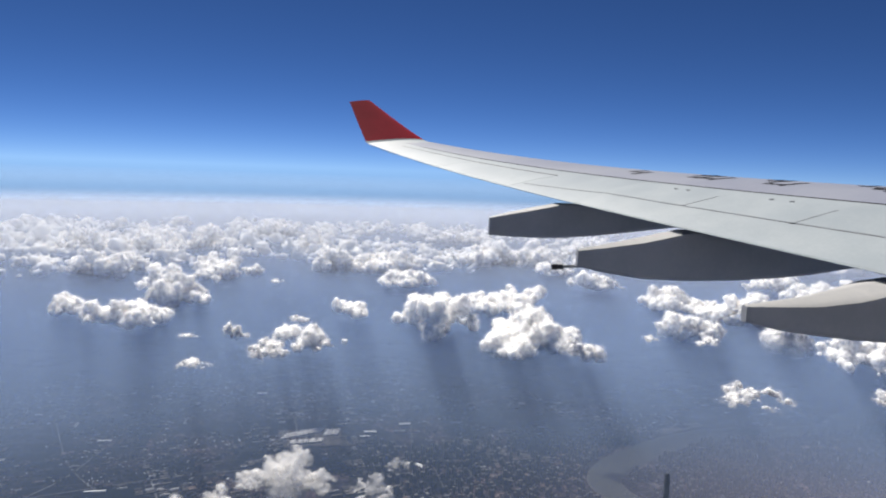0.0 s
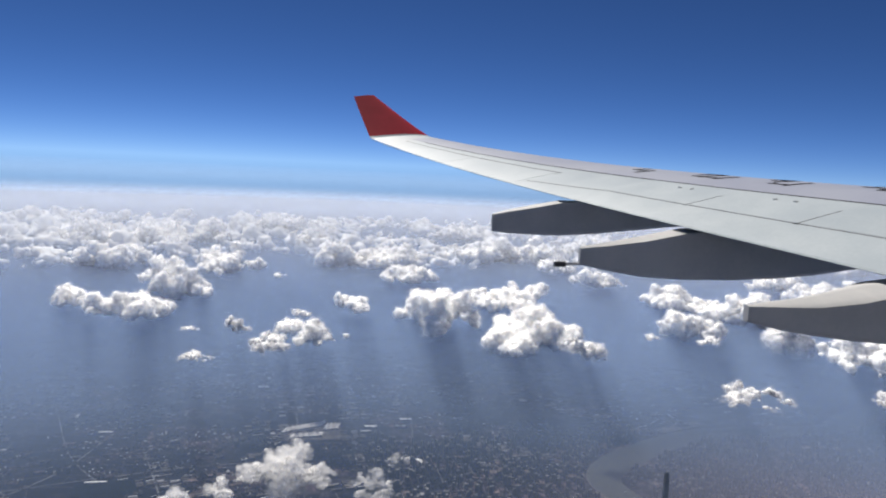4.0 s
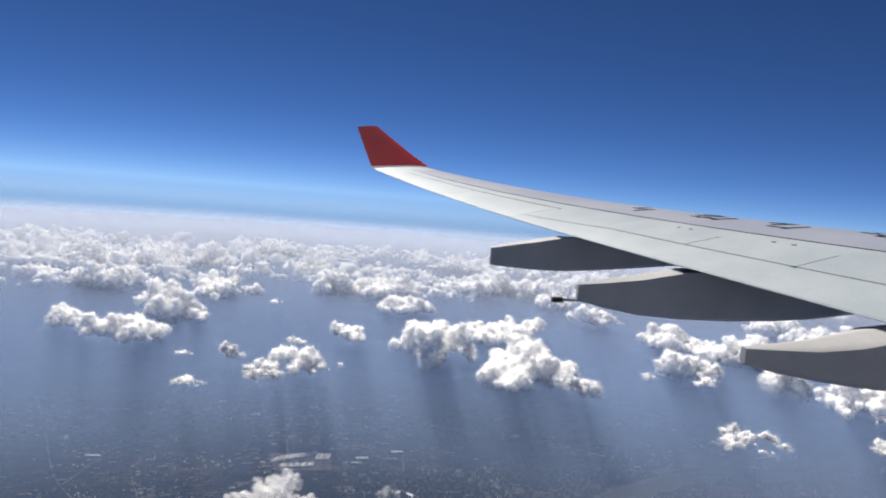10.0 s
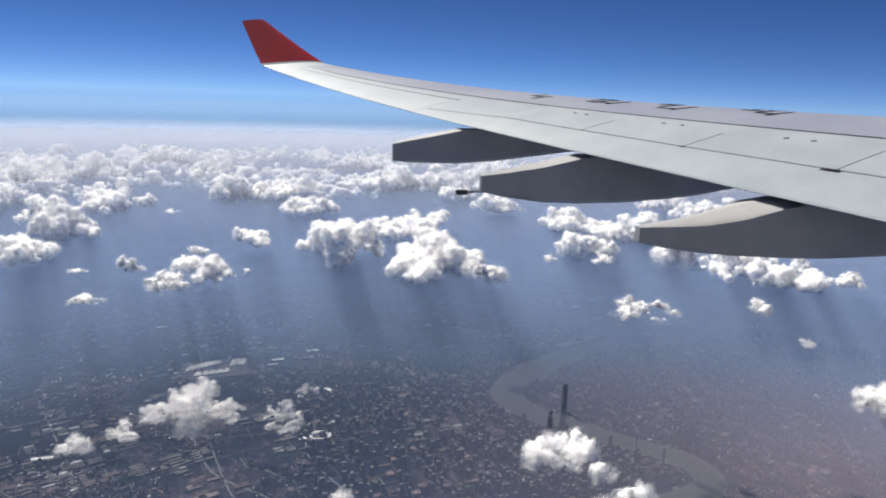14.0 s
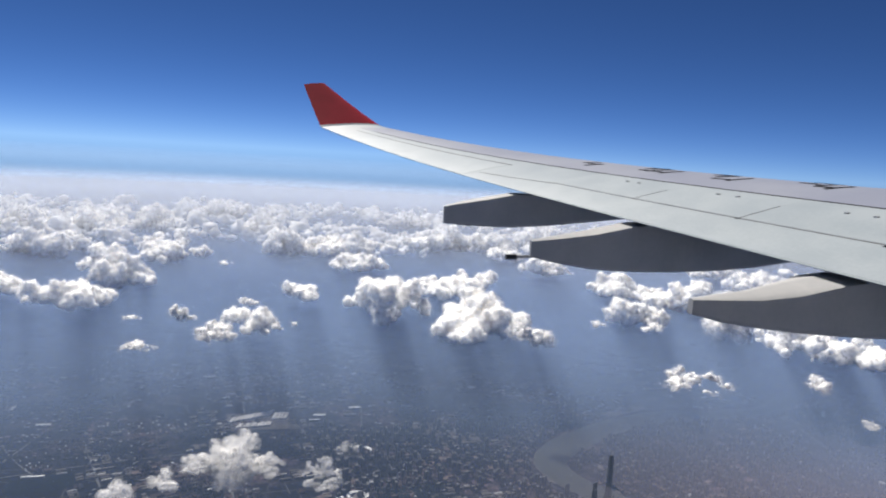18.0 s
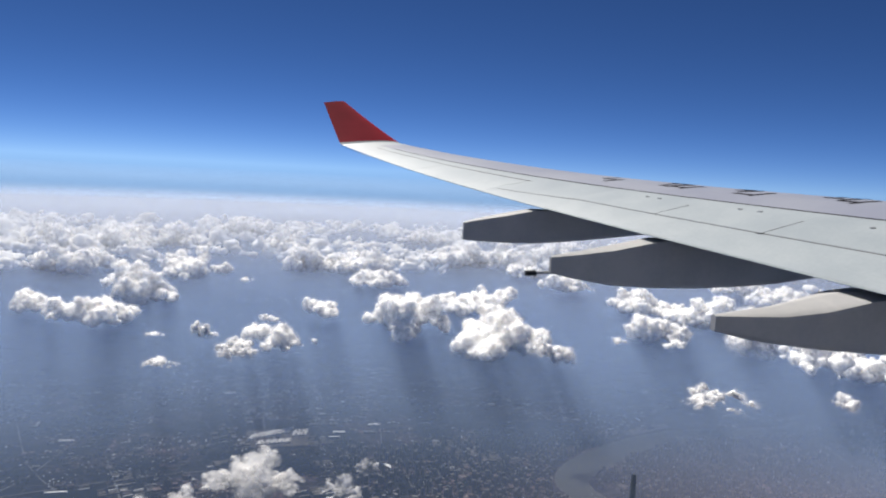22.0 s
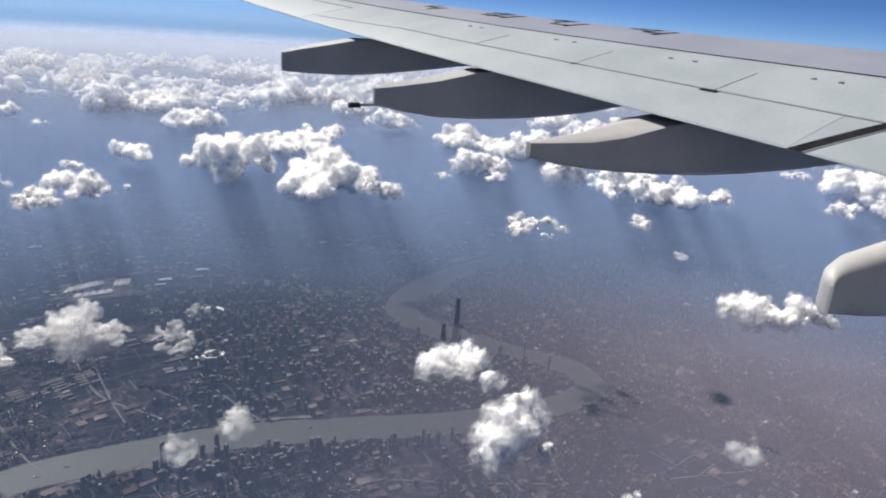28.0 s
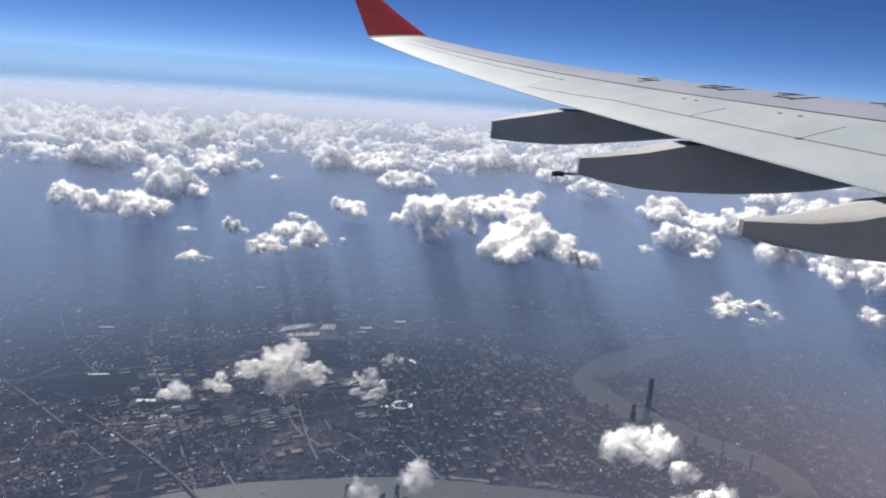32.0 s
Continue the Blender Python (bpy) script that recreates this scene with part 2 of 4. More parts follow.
# ---- the ground, the river and the haze ----
def ground_material():
    """Plots, yards and flecks of roof between bent streets, dark wet fields and reddish quarters in broad patches."""
    m = material("farmland_and_city_ground", (0.002, 0.006, 0.014), (0.050, 0.040, 0.043), 120, rough=0.95, fine=16, spread=(0.42, 0.66))
    n, l = m.node_tree.nodes, m.node_tree.links
    b = n["Principled BSDF"]
    colour = b.inputs["Base Color"].links[0].from_socket
    geo, warp, bend, bent = n.new("ShaderNodeNewGeometry"), n.new("ShaderNodeTexNoise"), n.new("ShaderNodeVectorMath"), n.new("ShaderNodeVectorMath")
    warp.inputs["Scale"].default_value, warp.inputs["Detail"].default_value = 0.012, 2
    l.new(geo.outputs["Position"], warp.inputs["Vector"])
    bend.operation, bend.inputs["Scale"].default_value = "SCALE", 60
    l.new(warp.outputs["Color"], bend.inputs[0])
    l.new(geo.outputs["Position"], bent.inputs[0])
    l.new(bend.outputs["Vector"], bent.inputs[1])

    def lay(fac, stops, amount):
        """Multiply the colour by a ramp over a random value of each plot."""
        nonlocal colour
        ramp, mul = n.new("ShaderNodeValToRGB"), n.new("ShaderNodeMix")
        for k, (at, rgb) in enumerate(stops):
            e = ramp.color_ramp.elements[k] if k < 2 else ramp.color_ramp.elements.new(at)
            e.position, e.color = at, (*rgb, 1)
        mul.data_type, mul.blend_type = "RGBA", "MULTIPLY"
        mul.inputs["Factor"].default_value = amount
        l.new(fac, ramp.inputs["Fac"])
        l.new(colour, mul.inputs["A"])
        l.new(ramp.outputs["Color"], mul.inputs["B"])
        colour = mul.outputs["Result"]

    for size, stops, amount in ((0.022, ((0.0, (0.22, 0.4, 0.62)), (0.8, (1.0, 0.95, 0.95)), (1.0, (1.6, 1.45, 1.4))), 0.9),
                                (0.095, ((0.0, (0.3, 0.4, 0.5)), (0.68, (0.95, 0.92, 0.92)), (1.0, (2.6, 2.3, 2.2))), 0.85),
                                (0.42, ((0.0, (0.35, 0.37, 0.4)), (0.72, (1.0, 0.95, 0.92)), (1.0, (2.8, 2.6, 2.5))), 0.85)):
        cell, sep = n.new("ShaderNodeTexVoronoi"), n.new("ShaderNodeSeparateColor")
        cell.distance, cell.inputs["Scale"].default_value = "MANHATTAN", size
        l.new(bent.outputs["Vector"], cell.inputs["Vector"])
        l.new(cell.outputs["Color"], sep.inputs["Color"])
        lay(sep.outputs["Red"], stops, amount)
    street, pave = n.new("ShaderNodeTexBrick"), n.new("ShaderNodeMix")
    for k, v in (("Scale", 1.0), ("Mortar Size", 0.55), ("Mortar Smooth", 0.3), ("Brick Width", 34.0), ("Row Height", 21.0)):
        street.inputs[k].default_value = v
    l.new(bent.outputs["Vector"], street.inputs["Vector"])
    pave.data_type = "RGBA"
    pave.inputs["B"].default_value = (0.05, 0.049, 0.051, 1)
    l.new(street.outputs["Fac"], pave.inputs["Factor"])
    l.new(colour, pave.inputs["A"])
    l.new(pave.outputs["Result"], b.inputs["Base Color"])
    b.inputs["Specular IOR Level"].default_value = 0.1
    return m


def disc(name, radius, z, mat, rings=24, seg=96):
    rr = np.concatenate([[0.01], radius * (np.arange(1, rings + 1) / rings) ** 1.6])
    w = np.linspace(0, 2 * math.pi, seg, endpoint=False)
    v = np.stack([np.outer(rr, np.cos(w)), np.outer(rr, np.sin(w)), np.full((len(rr), seg), z)], -1).reshape(-1, 3)
    i, j = np.meshgrid(np.arange(len(rr) - 1), np.arange(seg), indexing="ij")
    k = (j + 1) % seg
    f = np.stack([i * seg + j, (i + 1) * seg + j, (i + 1) * seg + k, i * seg + k], -1).reshape(-1, 4)
    return new(name, mesh_of(name, v, f, mat))


ground = tagged(disc("ground", 4960, 0, ground_material()), "flat hazy plain of fields and dense city blocks", "ground", kind="structure")
# shading normal for haze sheets that must show neither sun nor cloud shadows
AWAY_FROM_SUN = (0.0, -0.83, 0.55)
LOW_HAZE = painted_haze("low_haze", (0.20, 0.36, 0.98), 0.085, 0.26, 500, 1200, 0.15, sunless_normal=AWAY_FROM_SUN)
BLUE_HAZE = painted_haze("blue_haze", (0.47, 0.68, 0.97), 0.0, 0.19, 500, 1150, 0.15, edge=2400, end=4700, sunless_normal=AWAY_FROM_SUN)
BASE_HAZE = painted_haze("cloud_base_haze", (0.40, 0.55, 0.85), 0.0030, 0.070, 430, 1220, 0.12, edge=3000, end=4850)
PALE_HAZE = painted_haze("pale_skyline_haze", (0.60, 0.68, 0.80), 0.0, 0.035, 900, 3600, 0.05, edge=3600, end=4880)
HIGH_HAZE = painted_haze("high_haze", (0.62, 0.66, 0.75), 0.0, 0.28, 500, 2300, 0.1, edge=1700, end=3500)
# pinkish glare of the cabin window, painted as a sheet low over the city
GLARE = painted_haze("pink_glare_veil", (0.48, 0.40, 0.47), 0.21, 0.0, 0, 460, 0.25, mid=(470, 240, 26))
# stacked sheets stand in for the air's haze, painted more opaque far from the eye
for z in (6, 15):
    tagged(disc("haze_sheet", 4900, z, LOW_HAZE), "thin blue-grey painted haze sheet over the plain that takes no sun", "haze", kind="stuff")
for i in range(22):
    tagged(disc("haze_sheet", 4900, 12.5 + 3.3 * i, BASE_HAZE), "thin light blue painted haze sheet under the clouds", "haze", kind="stuff")
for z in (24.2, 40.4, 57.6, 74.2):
    tagged(disc("haze_sheet", 4900, z, BLUE_HAZE), "thin blue painted haze sheet that takes no sun", "haze", kind="stuff")
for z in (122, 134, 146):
    tagged(disc("haze_sheet", 4900, z, HIGH_HAZE), "thin pale painted haze sheet above the clouds", "haze", kind="stuff")
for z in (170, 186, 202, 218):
    tagged(disc("haze_sheet", 4900, z, PALE_HAZE), "thin pale painted haze sheet along the skyline", "haze", kind="stuff")
tagged(disc("glare_sheet", 1200, 26, GLARE), "thin pinkish sheet over the city standing in for window glare", "smog", kind="stuff")


def smooth_line(points, steps=8):
    """A Catmull-Rom line through plan points (x, y, half width)."""
    p = [Vector(q) for q in points]
    p = [2 * p[0] - p[1]] + p + [2 * p[-1] - p[-2]]
    out = []
    for a, b, c, d in zip(p, p[1:], p[2:], p[3:]):
        for i in range(steps):
            t = i / steps
            out.append(0.5 * (2 * b + (c - a) * t + (2 * a - 5 * b + 4 * c - d) * t * t + (3 * b - a - 3 * c + d) * t ** 3))
    return out + [p[-2]]


def ribbon(points, z, depth=0.15, steps=8, wobble=0.0):
    """A flat strip with a small thickness along a plan line."""
    line = smooth_line(points, steps)
    rows = []
    for i, q in enumerate(line):
        a, b = line[max(i - 1, 0)], line[min(i + 1, len(line) - 1)]
        d = Vector((b.x - a.x, b.y - a.y)).normalized()
        s = Vector((-d.y, d.x))
        w1, w2 = (q.z * (1 + wobble * noise.noise((q.x * 0.05, q.y * 0.05, k))) for k in (0, 9))
        rows.append([(q.x + s.x * w1, q.y + s.y * w1, z - depth), (q.x + s.x * w1, q.y + s.y * w1, z), (q.x - s.x * w2, q.y - s.y * w2, z), (q.x - s.x * w2, q.y - s.y * w2, z - depth)])
    return grid_bm(rows, smooth=False)


RIVER = ((-330, 325, 13), (-180, 358, 13), (-63, 388, 13), (-25, 395, 13), (66, 394, 12.5), (131, 380, 12.5), (201, 361, 12.5), (250, 355, 12), (300, 354, 11), (333, 367, 11), (338, 398, 11), (314, 430, 11),
         (280, 470, 13), (259, 508, 13), (254, 541, 14), (274, 572, 15), (318, 600, 15), (370, 627, 15), (430, 640, 15), (500, 640, 14), (560, 645, 14), (640, 690, 14), (820, 740, 14))
bank = tagged(part("embankment", ribbon([(x, y, w + 0.7) for x, y, w in RIVER], 0.16, wobble=0.12), BRICKY), "pale stone embankment along both river banks", "embankment", kind="structure")
river = tagged(part("water", ribbon(RIVER, 0.25, wobble=0.12), WATER), "broad winding silty grey-green river through the city", "river", kind="structure")


# ---- the wing, in metres from the eye: x along the flight, y outwards ----
def te_z(y):
    s = y / 27.3
    return ((2.113 * s - 2.327) * s + 3.551) * s - 2.353


def skin(y, u, lift=0.0, under=False):
    """A point of the wing at span y and chord u, 0 at the trailing and 1 at the leading edge."""
    xt, xl = 12.18 - 0.364 * y, 21.66 - 0.625 * y
    c, s = xl - xt, 1 - u
    t = 10 * (0.2969 * math.sqrt(max(s, 0)) - 0.126 * s - 0.3516 * s * s + 0.2843 * s ** 3 - 0.1036 * s ** 4)
    fat = 0.05 + 0.0053 * (27.3 - y)
    z = te_z(y) + u * c * 0.05 + (-0.55 * fat * c * t - 0.012 if under else fat * c * t)
    return Vector((xt + u * c, y, EYE + z + lift))


def chord_steps(n):
    return [0.5 - 0.5 * math.cos(math.pi * i / n) for i in range(n + 1)]


wing = new("aircraft_wing")
wing.location = (12, 5, EYE - 2.5)
tagged(wing, "white airliner wing with red winglet and grey flap fairings", "aircraft wing")


def wing_part(name, bm, mat, label="", parent=None):
    """A part of the wing from points given in the world."""
    bmesh.ops.translate(bm, verts=bm.verts, vec=-wing.location)
    return part(name, bm, mat, parent or wing, label)


rows = []
for i in range(49):
    y = -0.5 + 27.8 * i / 48
    us = chord_steps(26)
    rows.append([skin(y, u) for u in us] + [skin(y, u, under=True) for u in us[::-1]])
wing_part("wing_skin", grid_bm(rows, close=True, caps=True), WHITE, "white painted metal wing skin")


def plate(name, y0, y1, u0, u1, lift, mat, thick=0.006, label="", n=14, slant=0.0, parent=None):
    """A panel lying on the wing's upper skin; u0 and u1 may be pairs for the two ends."""
    a0, b0 = u0 if isinstance(u0, tuple) else (u0, u0)
    a1, b1 = u1 if isinstance(u1, tuple) else (u1, u1)
    bm = bmesh.new()
    top, low = [], []
    m = 7
    for i in range(n + 1):
        k = i / n
        y = y0 + (y1 - y0) * k
        f0, f1 = a0 + (b0 - a0) * k, a1 + (b1 - a1) * k
        top.append([bm.verts.new(skin(y + slant * j / m, f0 + (f1 - f0) * j / m, lift)) for j in range(m + 1)])
        low.append([bm.verts.new(skin(y + slant * j / m, f0 + (f1 - f0) * j / m, lift - thick)) for j in range(m + 1)])
    for i in range(n):
        for j in range(m):
            bm.faces.new((top[i][j], top[i + 1][j], top[i + 1][j + 1], top[i][j + 1])).smooth = True
        bm.faces.new((top[i][0], low[i][0], low[i + 1][0], top[i + 1][0]))
        bm.faces.new((top[i][m], top[i + 1][m], low[i + 1][m], low[i][m]))
    for j in range(m):
        bm.faces.new((top[0][j], top[0][j + 1], low[0][j + 1], low[0][j]))
        bm.faces.new((top[n][j], low[n][j], low[n][j + 1], top[n][j + 1]))
    bmesh.ops.recalc_face_normals(bm, faces=bm.faces)
    return wing_part(name, crisp(bm), mat, label, parent)


# the dark gaps lie on the skin, the panels stand a little prouder
plate("gap_strip", 3.3, 25.6, (0.386, 0.434), (0.395, 0.443), 0.006, BLACK, thick=0.002, n=40)
plate("gap_strip", 3.3, 16.2, 0.163, 0.167, 0.003, GAP, thick=0.002, n=30)
plate("gap_strip", 16.2, 18.6, (0.162, 0.085), (0.168, 0.09), 0.003, GAP, thick=0.002)
plate("gap_strip", 18.7, 26.2, 0.303, 0.316, 0.003, GAP, thick=0.002, n=20)
SPAN = (3.4, 6.78, 9.1, 11.75, 14.1, 16.4)
for a, b in zip(SPAN, SPAN[1:]):
    plate("spoiler", a + 0.0008, b - 0.0008, 0.17, tuple(0.385 + 0.00215 * (q - 3.3) for q in (a, b)), 0.004, PANEL, thick=0.004)
plate("flap", 7.12, 16.3, 0.006, 0.161, 0.004, PANEL, thick=0.004, n=24)
plate("flap", 3.4, 6.8, 0.004, 0.161, 0.004, PANEL, thick=0.004)
plate("aileron", 18.75, 22.3, 0.008, 0.302, 0.004, PANEL, thick=0.004)
plate("aileron", 22.31, 26.1, 0.008, 0.302, 0.004, PANEL, thick=0.004)
plate("flap_gap", 6.88, 7.1, 0.0, 0.166, 0.009, BLACK, thick=0.006, slant=-0.5)
plate("flap_edge", 6.86, 6.9, 0.0, 0.166, 0.014, STEEL, thick=0.012, slant=-0.5)
for y in SPAN[2:5]:
    plate("seam", y - 0.012, y + 0.012, 0.165, 0.31, 0.006, GAP, thick=0.002, n=2)
plate("hinge_plate", 9.0, 9.3, 0.152, 0.166, 0.008, BLACK, thick=0.003, n=2)
plate("hinge_plate", 11.7, 11.8, 0.158, 0.166, 0.008, BLACK, thick=0.003, n=2)
for y, u in ((13.15, 0.339), (12.75, 0.339), (10.7, 0.322), (10.25, 0.322), (15.3, 0.34), (15.0, 0.34), (8.3, 0.32), (7.9, 0.32)):
    plate("panel_stud", y - 0.03, y + 0.03, u, u + 0.008, 0.02, STEEL, thick=0.016, n=2)
front = plate("leading_panel", 3.3, 26.6, (0.396, 0.446), 0.93, 0.004, FRONT, thick=0.004, n=40, label="front part of the wing with the sky's lavender reflection in its colour")
# the painted marks near the crest: strokes of what cannot be read
for y, strokes in ((17.75, ((-0.3, -0.16, 0.52, 0.66), (-0.2, 0.25, 0.6, 0.625), (0.1, 0.22, 0.62, 0.72))),
                   (16.05, ((-0.5, -0.34, 0.55, 0.7), (-0.45, 0.3, 0.58, 0.61), (-0.1, 0.06, 0.56, 0.74), (0.2, 0.36, 0.62, 0.78), (0.0, 0.5, 0.7, 0.73))),
                   (14.4, ((-0.45, -0.3, 0.54, 0.68), (-0.4, 0.1, 0.56, 0.59), (0.05, 0.2, 0.6, 0.74), (0.1, 0.5, 0.68, 0.71), (0.36, 0.5, 0.66, 0.78))),
                   (12.65, ((-0.5, -0.35, 0.56, 0.7), (-0.5, 0.0, 0.6, 0.63), (-0.1, 0.05, 0.62, 0.76), (0.1, 0.5, 0.66, 0.69), (0.3, 0.45, 0.7, 0.8)))):
    for dy0, dy1, u0, u1 in strokes:
        my, mu, hy, hu = (dy0 + dy1) / 2, (u0 + u1) / 2, (dy1 - dy0) / 2, (u1 - u0) / 2
        hy, hu = hy * (0.55 if hy < 0.1 else 0.85), hu * (0.55 if hu < 0.02 else 0.85)
        plate("marking_stroke", y + my - hy, y + my + hy, mu - hu, mu + hu, 0.012, BLACK, thick=0.003, n=4, parent=front)

# the winglet sweeps up and leans outwards
def winglet_ring(k):
    """The section at height k of the winglet."""
    e = k ** 1.05
    t = Vector((2.2 + (1.62 - 2.2) * k, 27.3 + 1.7 * k, EYE + 0.985 + 1.675 * e))
    l_ = Vector((4.6 + (2.435 - 4.6) * k ** 0.96, 27.3 + 1.72 * k, EYE + 1.10 + 1.65 * e))
    th = 0.105 - 0.065 * k
    lean = Vector((0, -0.2 - 0.52 * min(1, k * 4), 0.9 - 0.2 * min(1, k * 4))).normalized()
    prof = [(u, 10 * (0.2969 * math.sqrt(1 - u) - 0.126 * (1 - u) - 0.3516 * (1 - u) ** 2 + 0.2843 * (1 - u) ** 3 - 0.1036 * (1 - u) ** 4)) for u in chord_steps(14)]
    return [t.lerp(l_, u) + lean * th * h for u, h in prof] + [t.lerp(l_, u) - lean * th * h for u, h in prof[::-1]]


wing_part("winglet", grid_bm([winglet_ring(0.05 + 0.95 * i / 14) for i in range(15)], close=True, caps=True), RED, "red painted upswept winglet")
blend = [[skin(27.29, u) for u in chord_steps(14)] + [skin(27.29, u, under=True) for u in chord_steps(14)[::-1]]] + [winglet_ring(k) for k in (0.02, 0.035, 0.05)]
wing_part("tip_fairing", grid_bm(blend, close=True), WHITE, "white curved wing tip")


def fairing(y, xs, tops, bottoms, width, label, tail=0.12, round_=0.2, ramp=2.6, bend=0.8, drops=None, crown=1.0):
    """A pod under the trailing edge along the flight: stations with their top and bottom. drops: how far the
    shoulder of its side lies below the ridge of its roof; crown: 1 for a flat sloping roof, less for a rounded one."""
    rows = []
    for i, (x, zt, zb) in enumerate(zip(xs, tops, bottoms)):
        w = width / 2 * min(1.0, tail + (1 - tail) * ((x - xs[0]) / ramp) ** bend)
        ring = []
        if drops:
            ridge = zt * (y + w) / y
            foot = min(0.1, w * 0.8, (zt - drops[i] - zb) * 0.4)
            side = [(foot - foot * math.sin(radians(18 * k)), zb + foot - foot * math.cos(radians(18 * k))) for k in range(6)]
            roof = [(w * k / 7, zt - drops[i] + (ridge - zt + drops[i]) * (k / 7) ** crown) for k in range(8)]
            half = side + roof
            ring = [Vector((x, y + a, EYE + b)) for a, b in half] + [Vector((x, y + 2 * w - a, EYE + b)) for a, b in half[-2::-1]]
        else:
            h, c = (zt - zb) / 2, (zt + zb) / 2
            r = min(round_, h * 0.75, w * 0.95)
            for sx, sz in ((1, 1), (1, -1), (-1, -1), (-1, 1)):
                for j in range(6):
                    a0 = {(1, 1): 90, (1, -1): 0, (-1, -1): -90, (-1, 1): 180}[(sx, sz)]
                    a = radians(a0 - 18 * j)
                    ring.append(Vector((x, y + w + sx * (w - r) + r * math.cos(a), EYE + c + sz * (h - r) + r * math.sin(a))))
        rows.append(ring)
    return wing_part("flap_fairing", grid_bm(rows, close=True, caps=True), FAIRING, label)


f1 = fairing(16.6, (4.36, 4.8, 5.4, 6.14, 7.1, 8.13, 9.0, 10.5), (-1.05, -0.93, -0.80, -0.66, -0.66, -0.70, -0.78, -0.9), (-1.48, -1.52, -1.54, -1.545, -1.47, -1.355, -1.25, -1.1), 0.7, "grey flap track fairing under the outer flap",
             drops=(0.02, 0.05, 0.07, 0.06, 0.02, 0.02, 0.02, 0.02))
f2 = fairing(13.0, (5.23, 5.8, 6.6, 7.5, 8.6, 9.6, 10.5, 11.8, 13.2), (-1.41, -1.31, -1.16, -0.98, -0.98, -1.03, -1.1, -1.2, -1.3), (-1.757, -1.88, -2.0, -2.04, -2.03, -1.98, -1.894, -1.70, -1.5), 0.8, "grey flap track fairing with a drain pipe",
             drops=(0.03, 0.07, 0.11, 0.10, 0.03, 0.02, 0.02, 0.02, 0.02))
f3 = fairing(8.95, (6.2, 6.8, 7.4, 8.1, 8.9, 9.5, 10.0, 11.2, 12.5, 13.73, 15.0), (-1.735, -1.67, -1.60, -1.47, -1.36, -1.38, -1.42, -1.5, -1.6, -1.7, -1.8), (-1.99, -2.13, -2.22, -2.30, -2.36, -2.40, -2.42, -2.43, -2.4, -2.34, -2.2), 1.05, "grey flap track fairing under the middle flap",
             drops=(0.03, 0.10, 0.17, 0.23, 0.18, 0.08, 0.03, 0.03, 0.03, 0.03, 0.03), crown=0.75)
f4 = fairing(4.45, (7.33, 7.345, 7.38, 7.46, 7.6, 8.0, 8.45, 9.2, 10.0, 11.5, 13.0), (-2.54, -2.49, -2.44, -2.39, -2.355, -2.30, -2.24, -2.14, -2.08, -2.1, -2.15), (-2.90, -2.905, -2.91, -2.93, -2.955, -3.05, -3.13, -3.22, -3.27, -3.17, -2.97), 0.5, "pale rounded flap track fairing near the body", tail=0.08, round_=0.24, ramp=0.7, bend=0.45)
pipe = wing_part("drain_pipe", tube_bm([(4.78, 13.2, EYE - 1.79), (5.0, 13.2, EYE - 1.785)], [0.055, 0.055]), METAL, "black fuel drain pipe end", f2)
wing_part("pipe_stem", tube_bm([(5.0, 13.2, EYE - 1.785), (5.4, 13.2, EYE - 1.76)], [0.03, 0.035]), STEEL, "", f2)
for p, q, pod in (((6.2, 9.1, EYE - 1.86), (5.86, 9.0, EYE - 1.93), f3), ((5.23, 13.2, EYE - 1.5), (5.0, 13.15, EYE - 1.56), f2)):
    wing_part("static_wick", tube_bm([p, q], [0.007, 0.004], 6), BLACK, "", pod)
for i in range(7):
    y = 25.0 + 0.33 * i
    p = skin(y, 0.01)
    wing_part("static_wick", tube_bm([p, p + Vector((-0.2, 0.02, -0.02))], [0.008, 0.004], 6), STEEL)

# the body's sunlit side behind the eye, which the wing grows out of
body = new("aircraft_fuselage")
rings = []
for i in range(25):
    x = -24 + 2.2 * i
    r = 2.75 * (1 if x > -8 else 1 - 0.0022 * (x + 8) ** 2)
    rings.append([Vector((x, -2.9 + r * math.cos(w), EYE - 0.35 + r * math.sin(w))) for w in (2 * math.pi * j / 40 for j in range(40))])
part("shell", grid_bm(rings, close=True, caps=True), SHELL, body)
tagged(body, "plain white painted airliner body beside the wing", "aircraft body")


# ---- clouds ----
def ball(level):
    bm = bmesh.new()
    bmesh.ops.create_icosphere(bm, subdivisions=level, radius=1)
    v = np.array([p.co[:] for p in bm.verts])
    f = np.array([[q.index for q in p.verts] for p in bm.faces])
    bm.free()
    return v, f


BALL = ball(2)


def lumps_mesh(name, lumps, mat):
    """Overlapping lumps (x, y, z, radius) as one mesh."""
    v, f = BALL
    r = np.array(lumps)
    p = v[None] * r[:, 3, None, None] * (1, 1, 0.9) + r[:, None, :3]
    q = f[None] + len(v) * np.arange(len(r))[:, None, None]
    return mesh_of(name, p.reshape(-1, 3), q.reshape(-1, 3), mat)


def billow(size):
    t = bpy.data.textures.new("billow", "VORONOI")
    t.noise_scale, t.weight_1, t.distance_metric = size, 1.0, "DISTANCE"
    return t


def ragged(size):
    t = bpy.data.textures.new("ragged", "CLOUDS")
    t.noise_scale, t.noise_depth = size, 4
    return t


